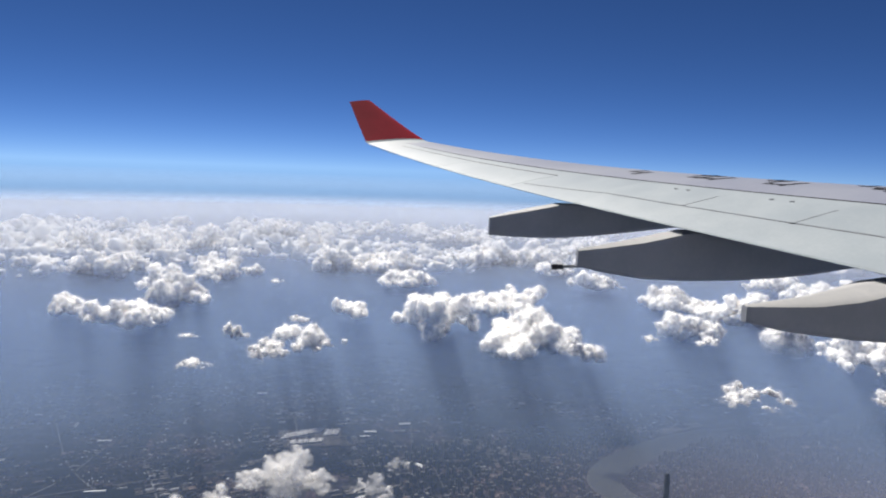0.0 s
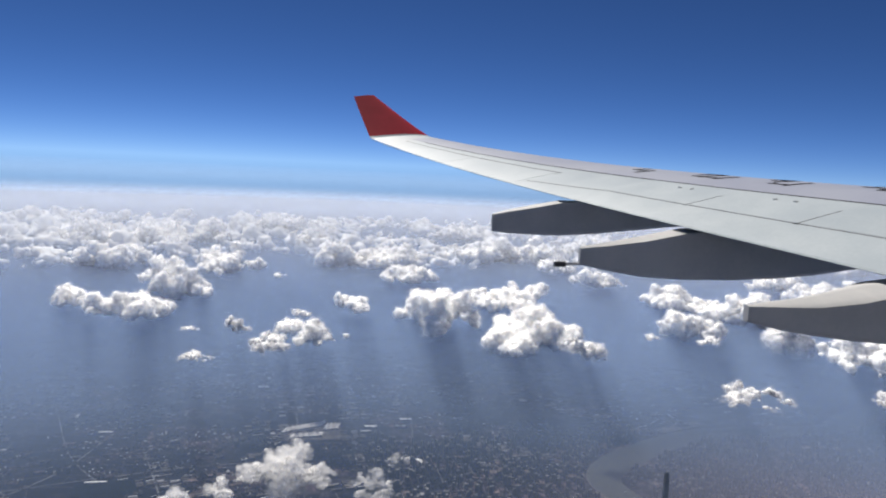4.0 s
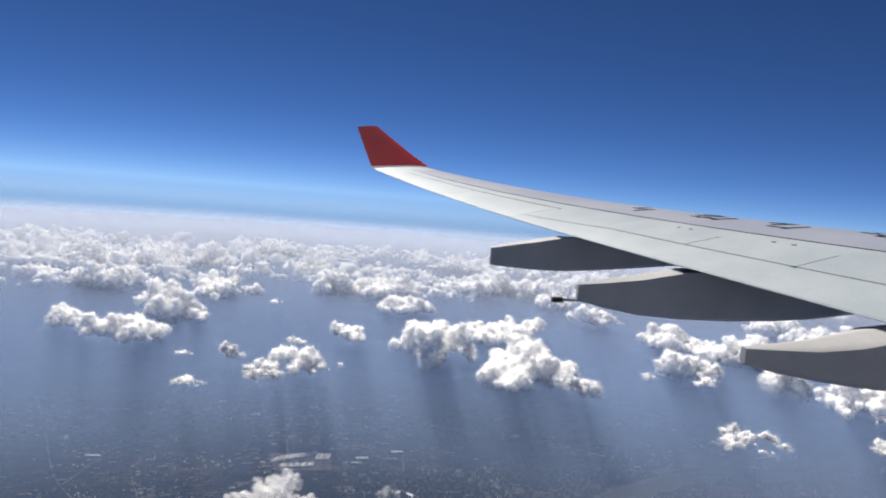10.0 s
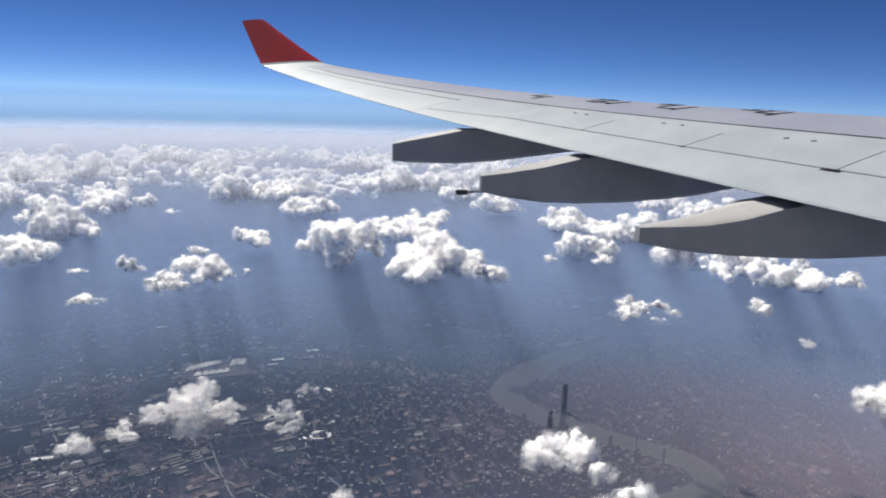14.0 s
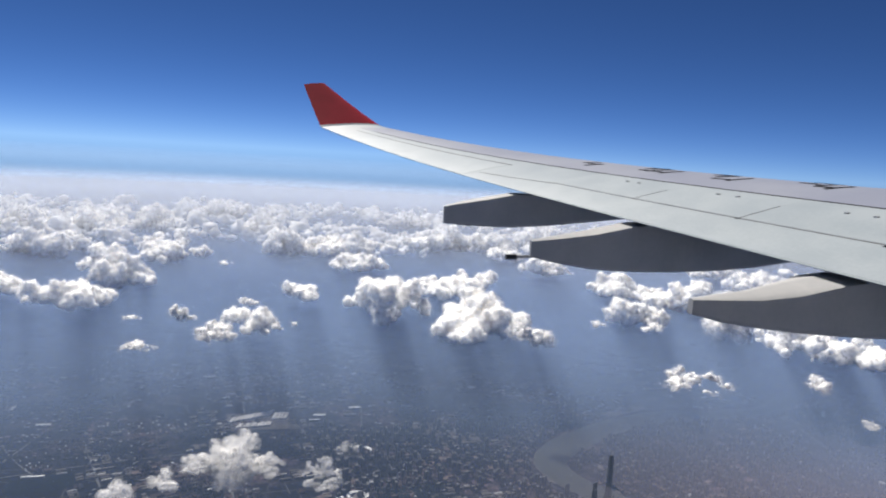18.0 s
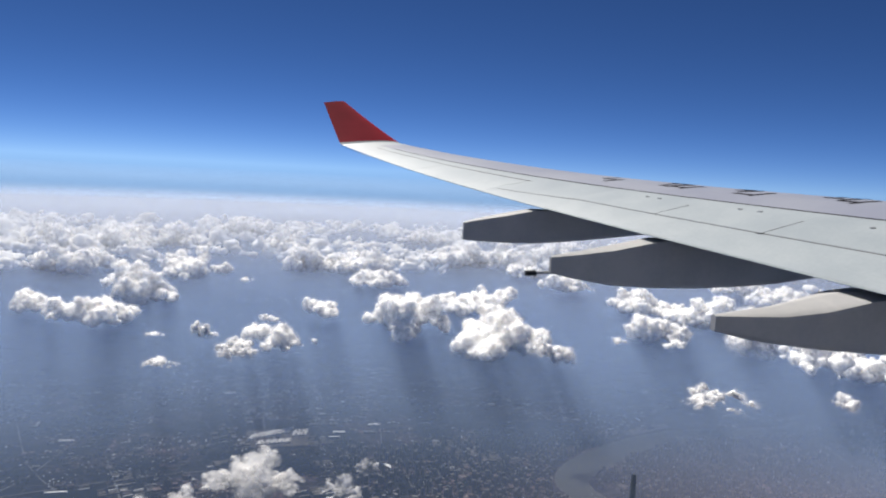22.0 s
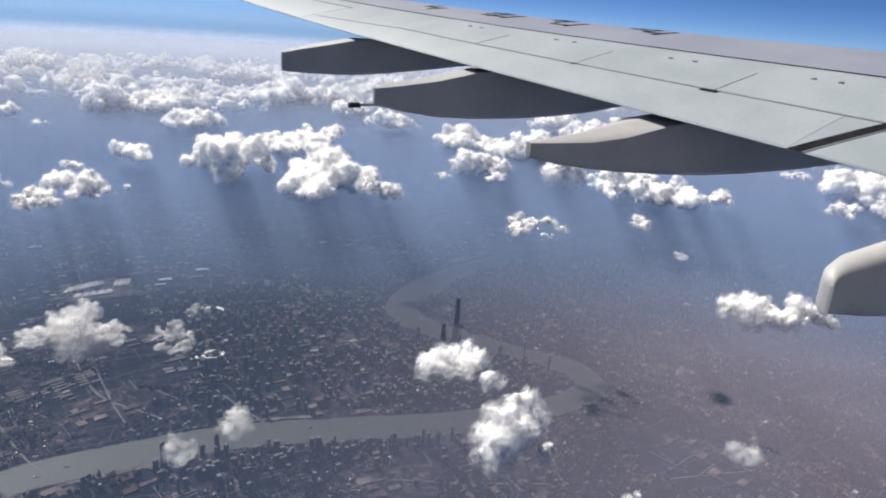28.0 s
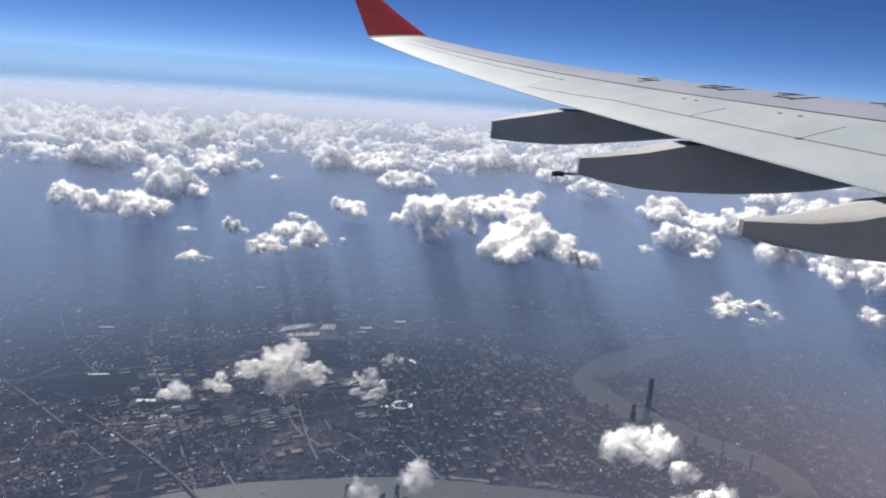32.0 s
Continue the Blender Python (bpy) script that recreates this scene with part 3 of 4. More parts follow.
def swell(ob, voxel, steps, grow=0.0):
    """Weld the lumps into one skin and swell it into billows."""
    m = ob.modifiers.new("weld", "REMESH")
    m.mode, m.voxel_size, m.use_smooth_shade = "VOXEL", voxel, True
    for tex, strength, mid in steps:
        d = ob.modifiers.new("billow", "DISPLACE")
        d.texture, d.strength, d.mid_level, d.texture_coords = tex, strength, mid, "GLOBAL"
    if grow:
        d = ob.modifiers.new("grow", "DISPLACE")
        d.strength, d.mid_level, d.direction = grow, 0.0, "NORMAL"
    WELD.append(ob)


def settle_clouds():
    """Turn the swollen skins into plain meshes."""
    dg = bpy.context.evaluated_depsgraph_get()
    done = [(ob, bpy.data.meshes.new_from_object(ob.evaluated_get(dg))) for ob in WELD]
    for ob, me in done:
        ob.modifiers.clear()
        ob.data = me
        me.polygons.foreach_set("use_smooth", np.full(len(me.polygons), True))


WELD = []
MIDDLE, TORN, SOFT = billow(7), ragged(5), ragged(9)
SOFT.noise_depth = 1


def heap(rng, rx, ry, rz, n, buds=6, size=1.0):
    """A heaped cloud about its middle: big rounded domes on a ragged foot, each with smaller buds on its crown."""
    domes = []
    px, py = rng.uniform(0, 500, 2)
    humps = [(rng.uniform(-0.7, 0.7) * rx, rng.uniform(-0.7, 0.7) * ry, rng.uniform(0.45, 1.0)) for i in range(2 + int(1.3 * rx / max(rz, 1)))]
    for i in range(n * 4):
        a, q = rng.uniform(0, 6.28), rng.uniform(0, 1) ** 0.55
        x, y = rx * q * math.cos(a), ry * q * math.sin(a)
        solid = noise.noise((px + 1.9 * x / rx, py + 1.9 * y / ry, 0.5)) + 0.35 * noise.noise((px + 5 * x / rx, py + 5 * y / ry, 4.5)) + 0.40 - 0.62 * q * q
        if solid < 0 or len(domes) >= n:
            continue
        top = max(k * math.exp(-((x - u) ** 2 + (y - v) ** 2) / (0.2 * rx * ry + 0.1)) for u, v, k in humps)
        r = size * rz * rng.uniform(0.2, 0.62) * min(1.1, 0.45 + 1.0 * solid)
        domes.append((x, y, -rz * 0.62 + rng.uniform(0, 1) ** 0.8 * 1.35 * rz * top, r))
    out = list(domes)
    for x, y, z, r in domes:
        for k in range(buds):
            a, up = rng.uniform(0, 6.28), rng.uniform(-0.25, 1.0)
            flat = math.sqrt(max(0.0, 1 - up * up))
            b = r * rng.uniform(0.28, 0.5)
            out.append((x + r * flat * math.cos(a), y + r * flat * math.sin(a), z + 0.88 * r * up, b))
    return out or [(0, 0, 0, rz * 0.5)]


def cloud(x, y, z, w, h, seed, label="bright white cumulus cloud with a lumpy top", deep=0.8, grow=1.15):
    """A dense heap inside three torn skins of vapour."""
    rng = np.random.default_rng(seed)
    w, h = w * grow, h * grow
    n = int(24 + 32 * (w * w * deep / (h * h + 1)) ** 0.5)
    lumps = heap(rng, w, w * deep, h, min(n, 130), size=0.8)
    ob = new("cloud", lumps_mesh("cloud", [(a, b, c, r * 0.94) for a, b, c, r in lumps], CLOUD))
    ob.location = (x, y, z)
    k = max(0.45, min(1.7, w / 26))
    swell(ob, k, ((MIDDLE, -min(2.2, h * 0.12), 0.4), (SOFT, min(5, h * 0.3), 0.5), (TORN, min(3.6, h * 0.34), 0.5)))
    for i in range(3):
        skin_ = new("vapour_skin", lumps_mesh("vapour_skin", lumps, VEIL))
        skin_.parent = ob
        swell(skin_, k * 1.8, ((MIDDLE, -min(2.2, h * 0.12), 0.4), (SOFT, min(5, h * 0.3), 0.5), (TORN, min(5.5, h * 0.5), 0.5)), grow=min(0.9, h * 0.06) * (0.5 + 0.9 * i))
    return tagged(ob, label, "cloud", group="cumulus clouds")


def puff(x, y, z, w, h, seed, mat, label, layers=6, deep=0.85, grow=1.0, solid=0.52):
    """A loose cloud of nested half-clear skins, thick in the middle and fading outwards."""
    rng = np.random.default_rng(seed)
    w, h = w * grow, h * grow
    lumps = heap(rng, w * 0.9, w * deep, h, int(26 + 20 * w / h), buds=3, size=0.72)
    core = None
    coats = (CLOUD, CLOUD, PUFF, RIM, RIM, WISP) if mat is PUFF else (RIM, RIM, RIM, WISP, WISP, WISP) if mat is RIM else (mat,) * layers
    for i in range(layers):
        f = solid + (1.4 - solid) * i / max(1, layers - 1)
        ob = new("vapour_skin" if core else "cloud", lumps_mesh("cloud", [(a * (0.82 + 0.18 * f), b * (0.82 + 0.18 * f), c * (0.82 + 0.18 * f), r * f) for a, b, c, r in lumps], coats[i]))
        if core:
            ob.parent = core
        else:
            core = ob
            core.location = (x, y, z)
        swell(ob, max(0.4, w / 22), ((SOFT, min(4, h * 0.35), 0.5), (TORN, min(6, h * 0.6) * (0.5 + 0.6 * f), 0.5)))
    return tagged(core, label, "cloud", group="cumulus clouds")


# plan place, half width and half height; all float at one height
NEARER = (
    (152, 790, 43, 23), (269, 926, 51, 24), (242, 710, 46, 31), (260, 619, 17, 11), (-36, 635, 18, 8), (2, 683, 31, 13),
    (-7, 763, 9, 6), (54, 819, 23, 9), (-67, 704, 9, 8), (-89, 583, 14, 3), (-190, 798, 43, 16), (-168, 959, 43, 24),
    (-147, 1208, 64, 29), (-256, 852, 22, 13), (-40, 1021, 9, 5), (505, 893, 50, 18), (454, 1036, 41, 14), (756, 1020, 57, 15),
)
FARTHER = (
    (68, 1312, 48, 32), (151, 1283, 57, 26), (157, 1065, 44, 15), (364, 1403, 64, 26), (467, 1419, 66, 36), (437, 1199, 31, 16),
    (642, 1560, 61, 27), (-311, 1222, 66, 25), (-426, 1553, 58, 26), (-312, 1583, 71, 32), (-212, 1635, 40, 26), (-70, 1953, 86, 24),
    (33, 1611, 52, 26), (390, 1848, 68, 30), (398, 633, 11, 4), (344, 650, 9, 3), (-108, 681, 10, 2),
)
for i, (x, y, w, h) in enumerate(NEARER + FARTHER):
    if w < 20:
        puff(x, y, 100, w, h, 100 + i, PUFF, "small ragged white cloud below the others", grow=1.25)
    else:
        cloud(x, y, 100, w, h, 100 + i, deep=max(0.5, min(1.1, 2.2 * h / w)))
RIGHT = (
    (434, 722, 100, 30, 20), (553, 812, 100, 50, 27), (546, 705, 100, 24, 28), (569, 585, 100, 60, 19), (602, 513, 100, 17, 9),
    (850, 516, 100, 53, 17), (705, 436, 100, 18, 8), (786, 436, 100, 26, 12), (739, 908, 100, 55, 18), (812, 582, 100, 23, 6),
    (773, 394, 100, 10, 6),
)
for i, c in enumerate(RIGHT):
    if c[3] < 27:
        puff(*c, 200 + i, PUFF, "small ragged white cloud below the others", grow=1.1)
    else:
        cloud(*c, 200 + i)
for i, c in enumerate((
    (276, 385, 128, 24, 5), (354, 364, 132, 8, 6),
)):
    puff(*c, 300 + i, PUFF, "small flat white cloud over the river", grow=1.1)
for i, c in enumerate((
    (126, 214, 135, 17, 9), (121, 167, 135, 14.5, 14), (98, 110, 135, 11, 6), (133, 115, 135, 9, 5), (299, 221, 135, 22, 15),
    (314, 201, 135, 14, 9),
)):
    puff(*c, 400 + i, PUFF, "near soft white cloud puff above the city")
for i, c in enumerate((
    (-4, 318, 130, 8, 6), (-4, 297, 130, 10, 11), (-11, 303, 130, 7, 7), (-22, 294, 130, 7, 4), (-33, 281, 130, 6, 4),
    (-49, 274, 130, 6, 4),
)):
    puff(*c, 500 + i, RIM, "ragged white cloud puff above the fields", solid=0.48, grow=1.1)
for i, c in enumerate((
    (7, 295, 128, 8, 5), (28, 282, 128, 10, 5), (43, 306, 128, 5, 4), (196, 134, 128, 6, 6), (334, 305, 128, 5, 4), (37, 204, 133, 6.5, 6), (20, 197, 133, 3, 7),
)):
    puff(*c, 600 + i, WISP, "thin torn wisp of cloud", layers=5, solid=0.45)

# the far field of clouds in broad banks with blue lanes between, packed closer towards the skyline
rng = np.random.default_rng(7)
FARBIG, FARTORN = billow(26), ragged(22)
for block in range(4):
    lumps = []
    for i in range(170):
        d = 1330 + 1000 * rng.uniform(0, 1)
        a = radians(rng.uniform(-40, 74))
        x, y = d * math.sin(a), d * math.cos(a)
        if noise.noise((x / 330, y / 330, 3.7)) < 0.0 - (d - 1330) / 1800:
            continue
        s = rng.uniform(28, 92)
        h = s * rng.uniform(0.26, 0.42)
        lumps += [(x + p[0], y + p[1], 84 + p[2], p[3]) for p in heap(rng, s, s * 0.9, h, 14, buds=5)]
    far = new("far_clouds", lumps_mesh("far_clouds", lumps, FARCLOUD))
    swell(far, 4.2, ((FARBIG, -5, 0.4), (FARTORN, 7, 0.5)))
    tagged(far, "packed field of distant white cumulus clouds", "clouds", kind="stuff")
settle_clouds()


# ---- the city ----
RIVER_LINE = np.array([(p.x, p.y, p.z) for p in smooth_line(RIVER)])


def off_river(x, y, gap=3.0):
    d = np.hypot(RIVER_LINE[:, 0] - x, RIVER_LINE[:, 1] - y) - RIVER_LINE[:, 2]
    return d.min() > gap


BOX = np.array([(-.5, -.5, 0), (.5, -.5, 0), (.5, .5, 0), (-.5, .5, 0), (-.5, -.5, 1), (.5, -.5, 1), (.5, .5, 1), (-.5, .5, 1)])
QUADS = np.array([(4, 5, 6, 7), (0, 1, 5, 4), (1, 2, 6, 5), (2, 3, 7, 6), (3, 0, 4, 7)])


def boxes(name, rows, mat, label):
    """Many small houses (x, y, length, breadth, height, turn) as one mesh."""
    r = np.array(rows)
    ca, sa = np.cos(r[:, 5]), np.sin(r[:, 5])
    lx, ly = BOX[None, :, 0] * r[:, 2, None], BOX[None, :, 1] * r[:, 3, None]
    v = np.stack([r[:, 0, None] + lx * ca[:, None] - ly * sa[:, None], r[:, 1, None] + lx * sa[:, None] + ly * ca[:, None], BOX[None, :, 2] * r[:, 4, None]], -1)
    f = QUADS[None] + 8 * np.arange(len(r))[:, None, None]
    return tagged(new(name, mesh_of(name, v.reshape(-1, 3), f.reshape(-1, 4), mat, smooth=False)), label, "houses", kind="stuff")


def town(x0, x1, y0, y1, step, fill, seed, tall=(0.4, 1.5), bright=0.05):
    """City blocks on a street grid that bends slowly: rows of slabs, packed lanes, sheds and gaps. Returns dull and bright houses."""
    g = np.random.default_rng(seed)
    dull, shiny = [], []
    for bx in np.arange(x0, x1, step):
        for by in np.arange(y0, y1, step * 0.8):
            x, y = bx + g.uniform(-0.15, 0.15) * step, by + g.uniform(-0.15, 0.15) * step
            keep = noise.noise((x / 60, y / 60, 1.3)) * 1.7 + 0.5
            if g.uniform() > keep * fill or not off_river(x, y, 1.0 + step * 0.4):
                continue
            turn = 0.55 * noise.noise((x / 300, y / 300, 8.1)) + 0.2 + (math.pi / 2 if g.uniform() < 0.12 else 0)
            ca, sa = math.cos(turn), math.sin(turn)
            kind = g.uniform()
            w, d = step * g.uniform(0.75, 1.0), step * 0.8 * g.uniform(0.75, 1.0)
            if kind < 0.5:
                nx, ny, hb, fx, fy = g.integers(1, 4), g.integers(3, 6), g.uniform(*tall) * 1.3, 0.86, 0.42
            elif kind < 0.85:
                nx, ny, hb, fx, fy = g.integers(3, 6), g.integers(3, 5), g.uniform(*tall) * 0.7, 0.8, 0.72
            else:
                nx, ny, hb, fx, fy = g.integers(1, 3), g.integers(1, 3), g.uniform(*tall), 0.85, 0.75
            for i in range(nx):
                for j in range(ny):
                    if g.uniform() < 0.12:
                        continue
                    u, v = ((i + 0.5) / nx - 0.5) * w, ((j + 0.5) / ny - 0.5) * d
                    row = (x + u * ca - v * sa, y + u * sa + v * ca, w / nx * fx * g.uniform(0.6, 1), d / ny * fy * g.uniform(0.7, 1), hb * g.uniform(0.6, 1.4), turn)
                    (shiny if g.uniform() < bright else dull).append(row)
    return dull, shiny


DULL, SHINY = [], []
for zone in ((-110, 560, 105, 385, 6.6, 1.7, 11, (0.8, 3.0), 0.02), (-160, 350, 385, 640, 7.2, 1.4, 12, (0.4, 2.0), 0.05), (340, 900, 250, 640, 8.4, 1.4, 13, (1.4, 5.5), 0.05), (-420, -60, 330, 640, 11, 1.1, 14, (0.4, 1.2), 0.09), (-520, 800, 640, 1150, 15, 0.9, 15, (0.4, 1.4), 0.16)):
    d_, s_ = town(*zone)
    boxes("city_houses", d_, ROOF, "close-packed hazy houses and blocks of the city")
    SHINY += s_
boxes("bright_roofs", SHINY, BRIGHT, "scattered bright roofs across the city")


# bare quarters and narrow pale streets between the houses
g = np.random.default_rng(55)
flat, lanes = [], []
while len(flat) < 520:
    x, y = g.uniform(-130, 520), g.uniform(150, 600)
    if off_river(x, y, 6) and noise.noise((x / 60, y / 60, 5.5)) > -0.05:
        turn = 0.55 * noise.noise((x / 300, y / 300, 8.1)) + 0.2
        flat.append((x, y, g.uniform(3, 11), g.uniform(2.5, 7), g.uniform(0.9, 1.6), turn))
while len(lanes) < 200:
    x, y = g.uniform(-130, 520), g.uniform(150, 600)
    if off_river(x, y, 16):
        turn = 0.55 * noise.noise((x / 300, y / 300, 8.1)) + 0.2 + (math.pi / 2 if g.uniform() < 0.5 else 0)
        lanes.append((x, y, g.uniform(8, 26), g.uniform(0.35, 0.8), g.uniform(0.9, 1.3), turn))
boxes("bare_quarters", flat, YARD, "brown low quarters and bare yards between the blocks")
boxes("narrow_streets", lanes, ROAD, "short pale streets between the city blocks")


# works and storage estates: rows of long pale sheds in closed groups
g = np.random.default_rng(91)
sheds, halls = [], []
while len(sheds) < 1250:
    x, y = g.uniform(-420, 420), g.uniform(470, 980)
    if not off_river(x, y, 14) or noise.noise((x / 120, y / 120, 2.2)) < 0.0 - (0.12 if x < 60 else 0):
        continue
    turn = 0.55 * noise.noise((x / 300, y / 300, 8.1)) + 0.2
    ca, sa, l_, b_ = math.cos(turn), math.sin(turn), g.uniform(4, 11), g.uniform(1.4, 3.2)
    for i in range(g.integers(1, 4)):
        for j in range(g.integers(2, 7)):
            if g.uniform() < 0.25:
                continue
            u, v = i * l_ * 1.15, j * b_ * 1.5
            row = (x + u * ca - v * sa, y + u * sa + v * ca, l_ * g.uniform(0.7, 1), b_ * g.uniform(0.7, 1), g.uniform(1.0, 1.8), turn)
            (halls if g.uniform() < 0.13 else sheds).append(row)
boxes("pale_sheds", sheds, BRICKY, "rows of long pale sheds on closed works estates")
boxes("white_sheds", halls, BRIGHT, "rows of long white-roofed sheds on works estates")


# towers
def tower(x, y, w, d, h, turn, label="grey high-rise block among city houses"):
    ob = new("high_rise")
    part("body", box_bm((-w / 2, -d / 2, 0), (w / 2, d / 2, h), 0.06), TOWER, ob)
    part("roof_block", box_bm((-w / 4, -d / 4, h), (w / 4, d / 4, h + 0.7), 0.03), TOWER, ob)
    ob.matrix_basis = pose(x, y, 0, 0, 0, turn)
    return tagged(ob, label, "high-rise", group="high-rise blocks")


kinds = [tower(161, 346, 3.2, 2.6, 11, 12), tower(184, 343, 2.2, 2.2, 8, 5), tower(190, 341, 1.8, 2.4, 9, 5), tower(52, 381, 2.4, 2.0, 7, 20), tower(184, 457, 1.4, 2.2, 10, 8)]
g = np.random.default_rng(21)
spots = [(170, 345), (200, 341), (215, 339), (222, 342), (236, 336), (120, 364), (128, 361), (90, 374), (145, 355), (60, 378), (30, 380), (250, 334), (262, 330), (181, 463), (188, 452), (209, 383), (213, 385), (197, 392), (203, 396), (286, 376), (280, 380)]
while len(spots) < 2100:
    q = g.uniform()
    if q < 0.10:
        x, y = g.normal(245, 28), g.normal(420, 24)
    elif q < 0.17:
        x = g.uniform(20, 330)
        y = 378 - 0.13 * max(0, x - 90) - abs(g.normal(0, 22))
    elif q < 0.5:
        x, y = g.uniform(60, 420), g.uniform(385, 640)
    elif noise.noise(((x := g.uniform(230, 800)) / 45, (y := g.uniform(150, 620)) / 45, 6.6)) < 0.0:
        continue
    if off_river(x, y, 5):
        spots.append((x, y))
spots, rest = spots[:290], spots[290:]
boxes("far_high_rises", [(x, y, g.uniform(1.6, 3.6), g.uniform(1.4, 2.4), g.uniform(2.5, 9), g.uniform(0, 0.5)) for x, y in rest], DISTANT, "hazy clusters of grey high-rise blocks")
for i, (x, y) in enumerate(spots):
    k = kinds[g.integers(0, 5)]
    m = pose(x, y, 0, 0, 0, g.uniform(0, 25))
    o = copy_thing(k, m)
    o.scale = (g.uniform(0.6, 1.0), g.uniform(0.6, 1.0), g.uniform(0.5, 1.5))


def taper_tower(x, y, rows, turn, label, sides=4, twist=0.0):
    """A skyscraper from plan half-widths by height."""
    ob = new("skyscraper")
    rings = []
    for z, a, b in rows:
        ring = []
        for j in range(sides * 3):
            w = 2 * math.pi * (j + 0.5) / (sides * 3)
            q = 1 / max(abs(math.cos(w)), abs(math.sin(w))) ** 0.7
            tw = twist * z / rows[-1][0]
            ring.append((a * q * math.cos(w) * math.cos(tw) - b * q * math.sin(w) * math.sin(tw), a * q * math.cos(w) * math.sin(tw) + b * q * math.sin(w) * math.cos(tw), z))
        rings.append(ring)
    part("body", grid_bm(rings, close=True, caps=True, smooth=False), TOWER, ob)
    ob.matrix_basis = pose(x, y, 0, 0, 0, turn)
    return tagged(ob, label, "skyscraper", group="skyscrapers")


taper_tower(259, 450, [(0, 2.9, 2.9), (12, 2.6, 2.6), (24, 2.3, 2.3), (36, 1.9, 1.9), (46, 1.5, 1.5), (49, 1.0, 1.2)], 10, "tallest twisting dark glass tower in the river bend", twist=1.6)
wfc = taper_tower(238, 432, [(0, 2.4, 2.4), (14, 2.4, 2.0), (28, 2.4, 1.2), (32, 2.4, 0.9)], 35, "tall dark tower with an open slot at its top")
for s in (-1, 1):
    part("slot_side", box_bm((s * 1.7 - 0.4, -0.5, 32), (s * 1.7 + 0.4, 0.5, 36)), TOWER, wfc)
part("slot_lintel", box_bm((-2.1, -0.5, 36), (2.1, 0.5, 37.5)), TOWER, wfc)
tier = [(0, 2.1, 2.1)]
for i in range(9):
    z = 3.2 * (i + 1) * (1 - 0.02 * i)
    tier += [(z - 0.2, 2.05 - 0.15 * i, 2.05 - 0.15 * i), (z, 1.9 - 0.15 * i, 1.9 - 0.15 * i)]
tier.append((34, 0.08, 0.08))
taper_tower(246, 420, tier, 20, "stepped dark tower with a thin spire")
mast = new("broadcast_tower")
part("shaft", tube_bm([(0, 0, 0), (0, 0, 12), (0, 0, 22), (0, 0, 34)], [1.2, 0.7, 0.45, 0.1], 10), TOWER, mast)
for z, r in ((9, 2.0), (19, 1.5)):
    bm = bmesh.new()
    bmesh.ops.create_icosphere(bm, subdivisions=2, radius=r, matrix=Matrix.Translation((0, 0, z)))
    part("sphere", bm, TOWER, mast)
mast.location = (286, 392, 0)
tagged(mast, "slender broadcast tower with round pods by the river", "tower")


# roads
def road(points, w, label="pale straight road across the plain", z=0.35):
    tagged(part("road", ribbon([(x, y, w * 0.55) for x, y in points], z, steps=5), ROAD), label, "road", kind="structure")


COUNTRY_ROADS = (
    (((-320, 420), (-207, 571), (-183, 632), (-165, 720)), 1.6),
    (((-140, 640), (-102, 528), (-70, 429), (-50, 370)), 1.3),
    (((-71, 497), (-46, 424), (-30, 390)), 1.1),
    (((-15, 537), (-1, 475), (27, 439), (50, 412)), 1.4),
    (((60, 640), (67, 539), (109, 598), (115, 547)), 1.0),
    (((35, 468), (48, 450)), 1.0),
    (((-300, 640), (-195, 528), (-121, 440)), 1.3),
    (((-5, 853), (-9, 731), (0, 640)), 1.6),
    (((109, 697), (101, 634)), 0.9),
    (((-7, 562), (5, 473), (13, 433), (20, 414)), 1.2),
)
CITY_ROADS = (
    (((80, 560), (67, 492), (73, 455), (95, 400)), 1.1),
    (((-23, 343), (-8, 315), (10, 280)), 0.9),
    (((20, 380), (36, 363), (62, 285), (75, 230)), 0.9),
    (((85, 345), (85, 327), (105, 266), (120, 200)), 0.8),
    (((-245, 746), (-197, 628), (-150, 560)), 1.2),
    (((120, 330), (260, 270), (420, 230)), 0.8),
    (((330, 420), (480, 470), (700, 520)), 0.9),
    (((420, 300), (520, 450), (560, 600)), 0.9),
    (((-420, 820), (-100, 900), (260, 860), (620, 900)), 1.5),
    (((-300, 540), (-60, 600), (120, 575), (260, 600)), 1.0),
)
for pts, w in COUNTRY_ROADS + CITY_ROADS:
    road(pts, w)
# the highway bridge stands on piers
bridge = new("bridge")
part("deck", ribbon([(-150, 500, 0.8), (-121, 469, 0.8), (-67, 404, 0.8), (-28, 336, 0.8), (-10, 290, 0.8)], 2.6, depth=0.5), ASPHALT, bridge)
for x, y in ((-121, 469), (-100, 444), (-80, 420), (-67, 404), (-55, 384), (-43, 362), (-28, 336)):
    part("pier", box_bm((x - 0.4, y - 0.8, 0), (x + 0.4, y + 0.8, 2.15)), ASPHALT, bridge)
tagged(bridge, "grey highway bridge on piers across the river", "bridge")

# the great halls with ribbed white roofs
def bay(x, y, w, d, skew, h=1.6):
    """One roof bay with a low ridge along its length."""
    rows = [[(x + u * w + skew * v, y + v * d, z) for u, z in ((0, 0), (0, h), (0.5, h + 0.7), (1, h), (1, 0))] for v in (0, 1)]
    return grid_bm(rows, caps=True, smooth=False)


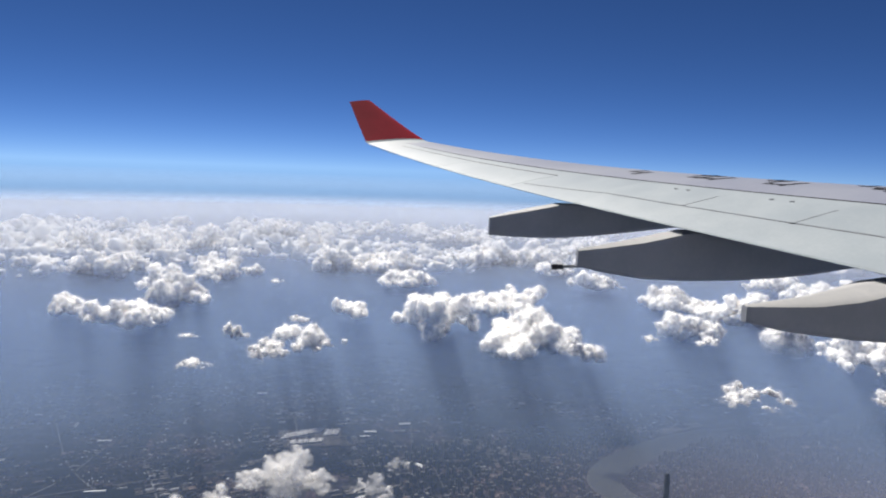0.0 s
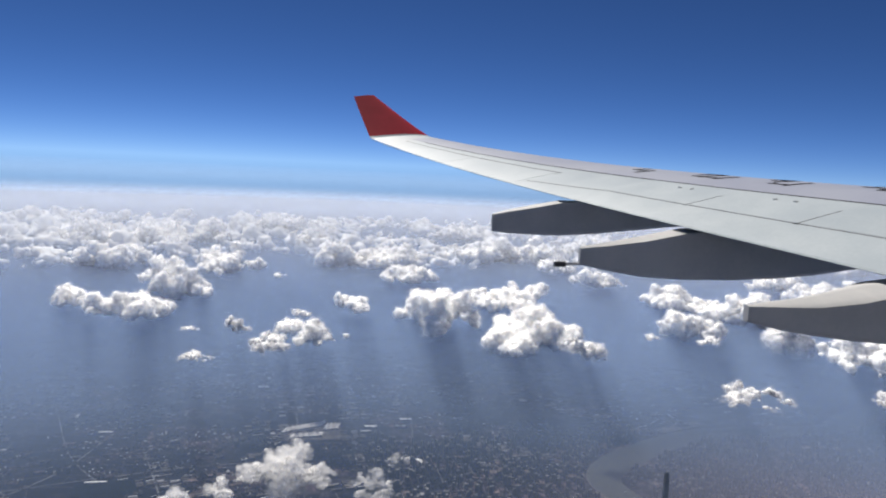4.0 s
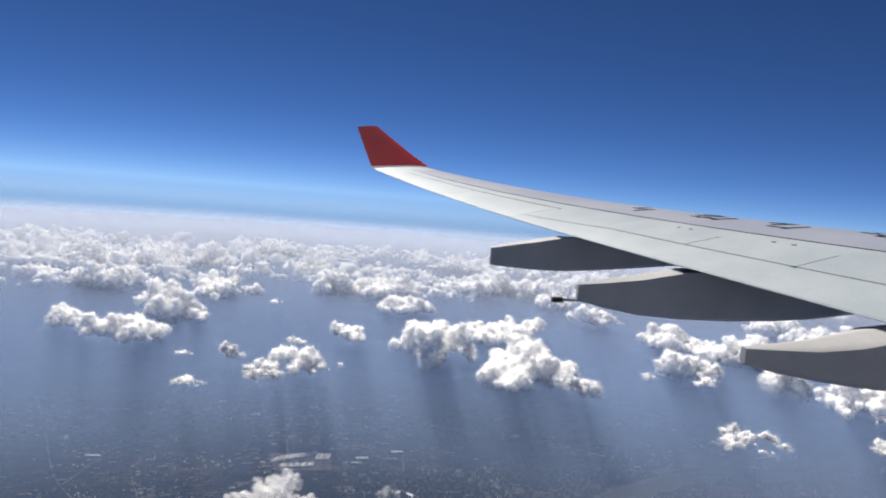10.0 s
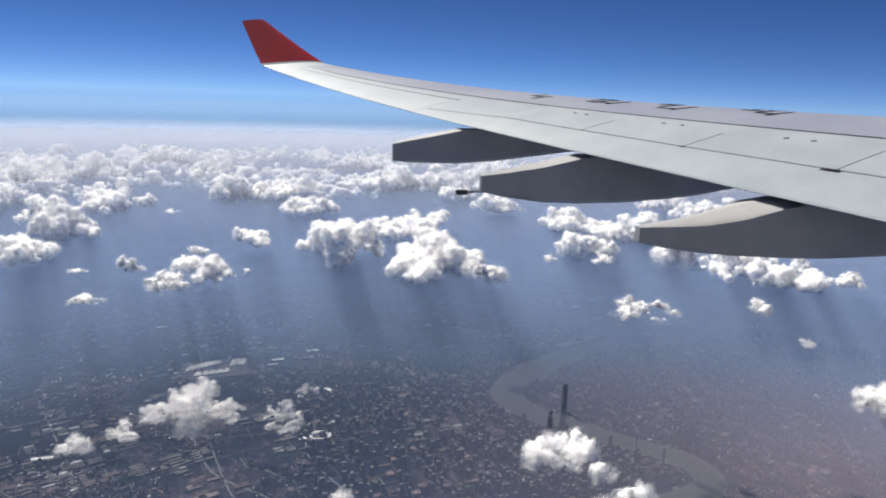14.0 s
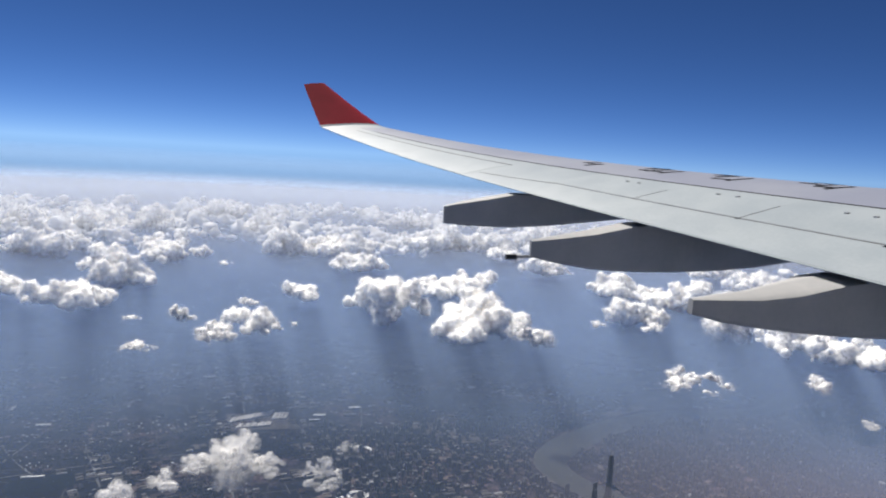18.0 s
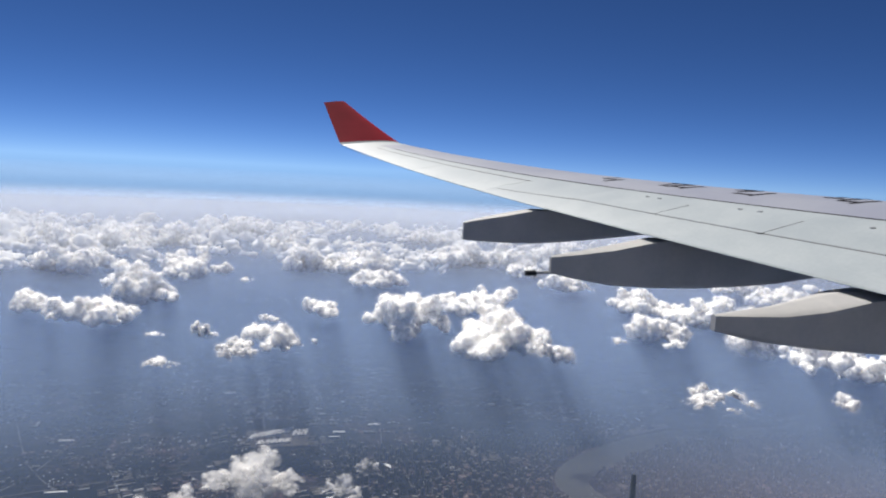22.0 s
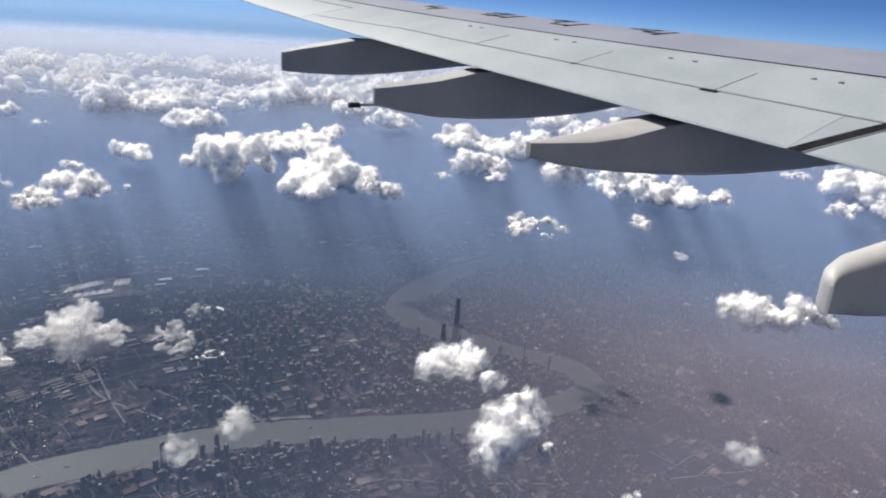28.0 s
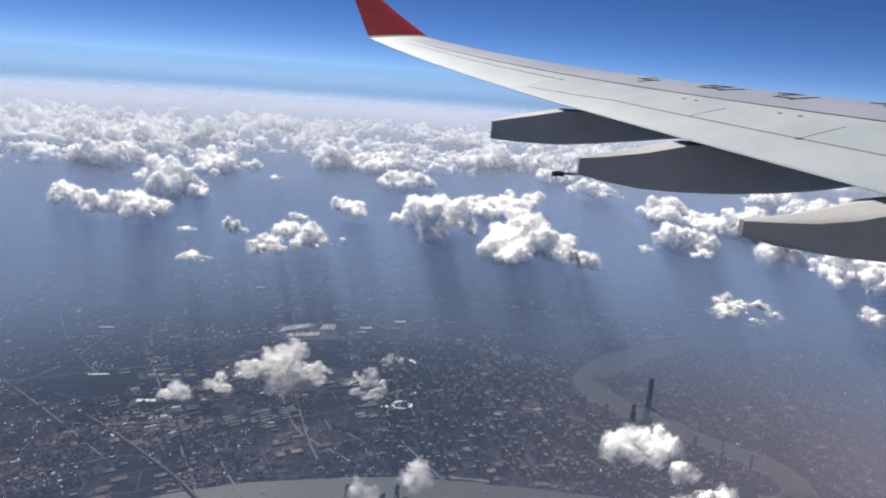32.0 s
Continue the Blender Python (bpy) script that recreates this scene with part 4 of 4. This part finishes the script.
hall = new("exhibition_hall")
for i in range(9):
    part("roof_bay", bay(-14 + 4.4 * i, 2 + 1.9 * i, 3.5, 13, 5), HALL, hall)
for i in range(4):
    part("roof_bay", bay(27 + 3.6 * i, 8, 2.8, 15, 3), HALL, hall)
for i in range(5):
    part("annex", bay(-6 + 6.4 * i, -12 + 0.8 * i, 5.4, 9, 2), HALL, hall, "white annex roof")
part("yard", box_bm((-16, -16, 0.1), (44, 27, 0.4)), BRICKY, hall)
hall.location = (-8, 664, 0)
tagged(hall, "large hall complex with ribbed white roofs", "hall")
for x, y, l_, b_ in ((65, 677, 12, 4), (59, 665, 10, 2), (102, 695, 12, 4), (-181, 677, 13, 3), (-160, 570, 16, 2), (-114, 522, 14, 3), (-47, 807, 12, 5), (66, 505, 5, 4), (383, 604, 7, 5), (75, 585, 5, 4)):
    w = new("warehouse")
    part("walls", box_bm((-l_ / 2, -b_ / 2, 0), (l_ / 2, b_ / 2, 1.3)), ROOF, w)
    part("roof", box_bm((-l_ / 2 - 0.1, -b_ / 2 - 0.1, 1.3), (l_ / 2 + 0.1, b_ / 2 + 0.1, 1.9), 0.2), SHEET, w)
    w.location = (x, y, 0)
    tagged(w, "long warehouse with a bright sheet roof", "warehouse", group="warehouses")


def stadium(x, y, r, a0, a1, label):
    rows = []
    for i in range(37):
        w = a0 + (a1 - a0) * i / 36
        rows.append([(q * math.cos(w) * 1.25, q * math.sin(w), z) for q, z in ((r, 0), (r, 2.0), (r * 0.72, 1.4), (r * 0.66, 0))])
    ob = new("stadium")
    part("stand", grid_bm(rows), SHEET, ob)
    part("pitch", tube_bm([(0, 0, 0.05), (0, 0, 0.3)], [r * 0.6, r * 0.6], 24), BRICKY, ob)
    ob.location = (x, y, 0)
    tagged(ob, label, "stadium")


stadium(80, 507, 7, 0, 6.2, "round pale stadium ring with an open middle")
stadium(92, 590, 9, -0.6, 2.4, "curved pale grandstand beside a field")
stadium(640, 560, 8, 0, 6.2, "round pale ring in the hazy suburb")

# quays and cleared land along the water
for pts in (((-25, 379, 1), (20, 381, 1.6), (40, 380, 0.8)), ((150, 393, 1), (170, 389, 1.6), (200, 379, 1)), ((360, 648, 6), (395, 662, 7), (420, 668, 5)), ((290, 545, 4), (300, 525, 3)), ((30, 412, 0.8), (60, 412, 1))):
    tagged(part("quay", ribbon(pts, 0.45, steps=6), BRICKY), "pale cleared quay along the river bank", "quay", kind="structure")
g = np.random.default_rng(33)
for i in range(26):
    k = int(g.integers(14, len(RIVER_LINE) - 40))
    side, off, n = g.choice((-1, 1)), g.uniform(1.8, 5), int(g.integers(2, 5))
    pts = []
    for q in range(k, k + n):
        a, b = RIVER_LINE[q], RIVER_LINE[q + 1]
        d = Vector((b[0] - a[0], b[1] - a[1])).normalized()
        w = a[2] + off
        pts.append((a[0] - d.y * side * w, a[1] + d.x * side * w, g.uniform(0.5, 1.7)))
    tagged(part("quay", ribbon(pts, 0.42, steps=4, wobble=0.4), BRICKY), "pale cleared yard along the river bank", "quay", kind="structure")


def low_patch(x, y, w, d, turn, seed):
    """A low, dark, bumpy patch with a ragged rim."""
    g = np.random.default_rng(seed)
    rows = []
    for i in range(26):
        row = []
        for j in range(26):
            u, v = i / 12.5 - 1, j / 12.5 - 1
            rim = 1 - max(abs(u), abs(v)) ** 4 * 0.9
            px, py = u * w * (1 + 0.25 * noise.noise((v * 2, seed, 1))), v * d * (1 + 0.3 * noise.noise((u * 2, seed, 5)))
            row.append((px, py, -0.3 + rim * (0.9 + 0.7 * g.uniform(0, 1))))
        rows.append(row)
    ob = part("dark_ground_patch", grid_bm(rows), DARK_BUMPS)
    ob.matrix_basis = pose(x, y, 0, 0, 0, turn)
    tagged(ob, "low dark bumpy patch among the city blocks", "trees", kind="stuff")


for i, c in enumerate(((128, 505, 34, 20, 8), (168, 560, 22, 12, 20), (-60, 470, 16, 10, 30), (60, 540, 18, 9, 10), (-150, 560, 26, 14, 12), (40, 610, 30, 10, 4))):
    low_patch(*c, 70 + i)
# barges
for x, y, a in ((-20, 396, 0.1), (-35, 392, 0.15), (152, 378, -0.25), (120, 386, -0.3), (330, 385, 1.4), (262, 520, 1.6), (300, 590, 0.6)):
    b = new("barge")
    part("hull", box_bm((-1.6, -0.4, 0.2), (1.6, 0.4, 0.65), 0.12), TOWER, b)
    part("wheelhouse", box_bm((-1.3, -0.3, 0.65), (-0.8, 0.3, 1.1)), BRIGHT, b)
    b.matrix_basis = pose(x, y, 0.05, 0, 0, math.degrees(a))
    tagged(b, "dark cargo barge on the river", "barge", group="barges")
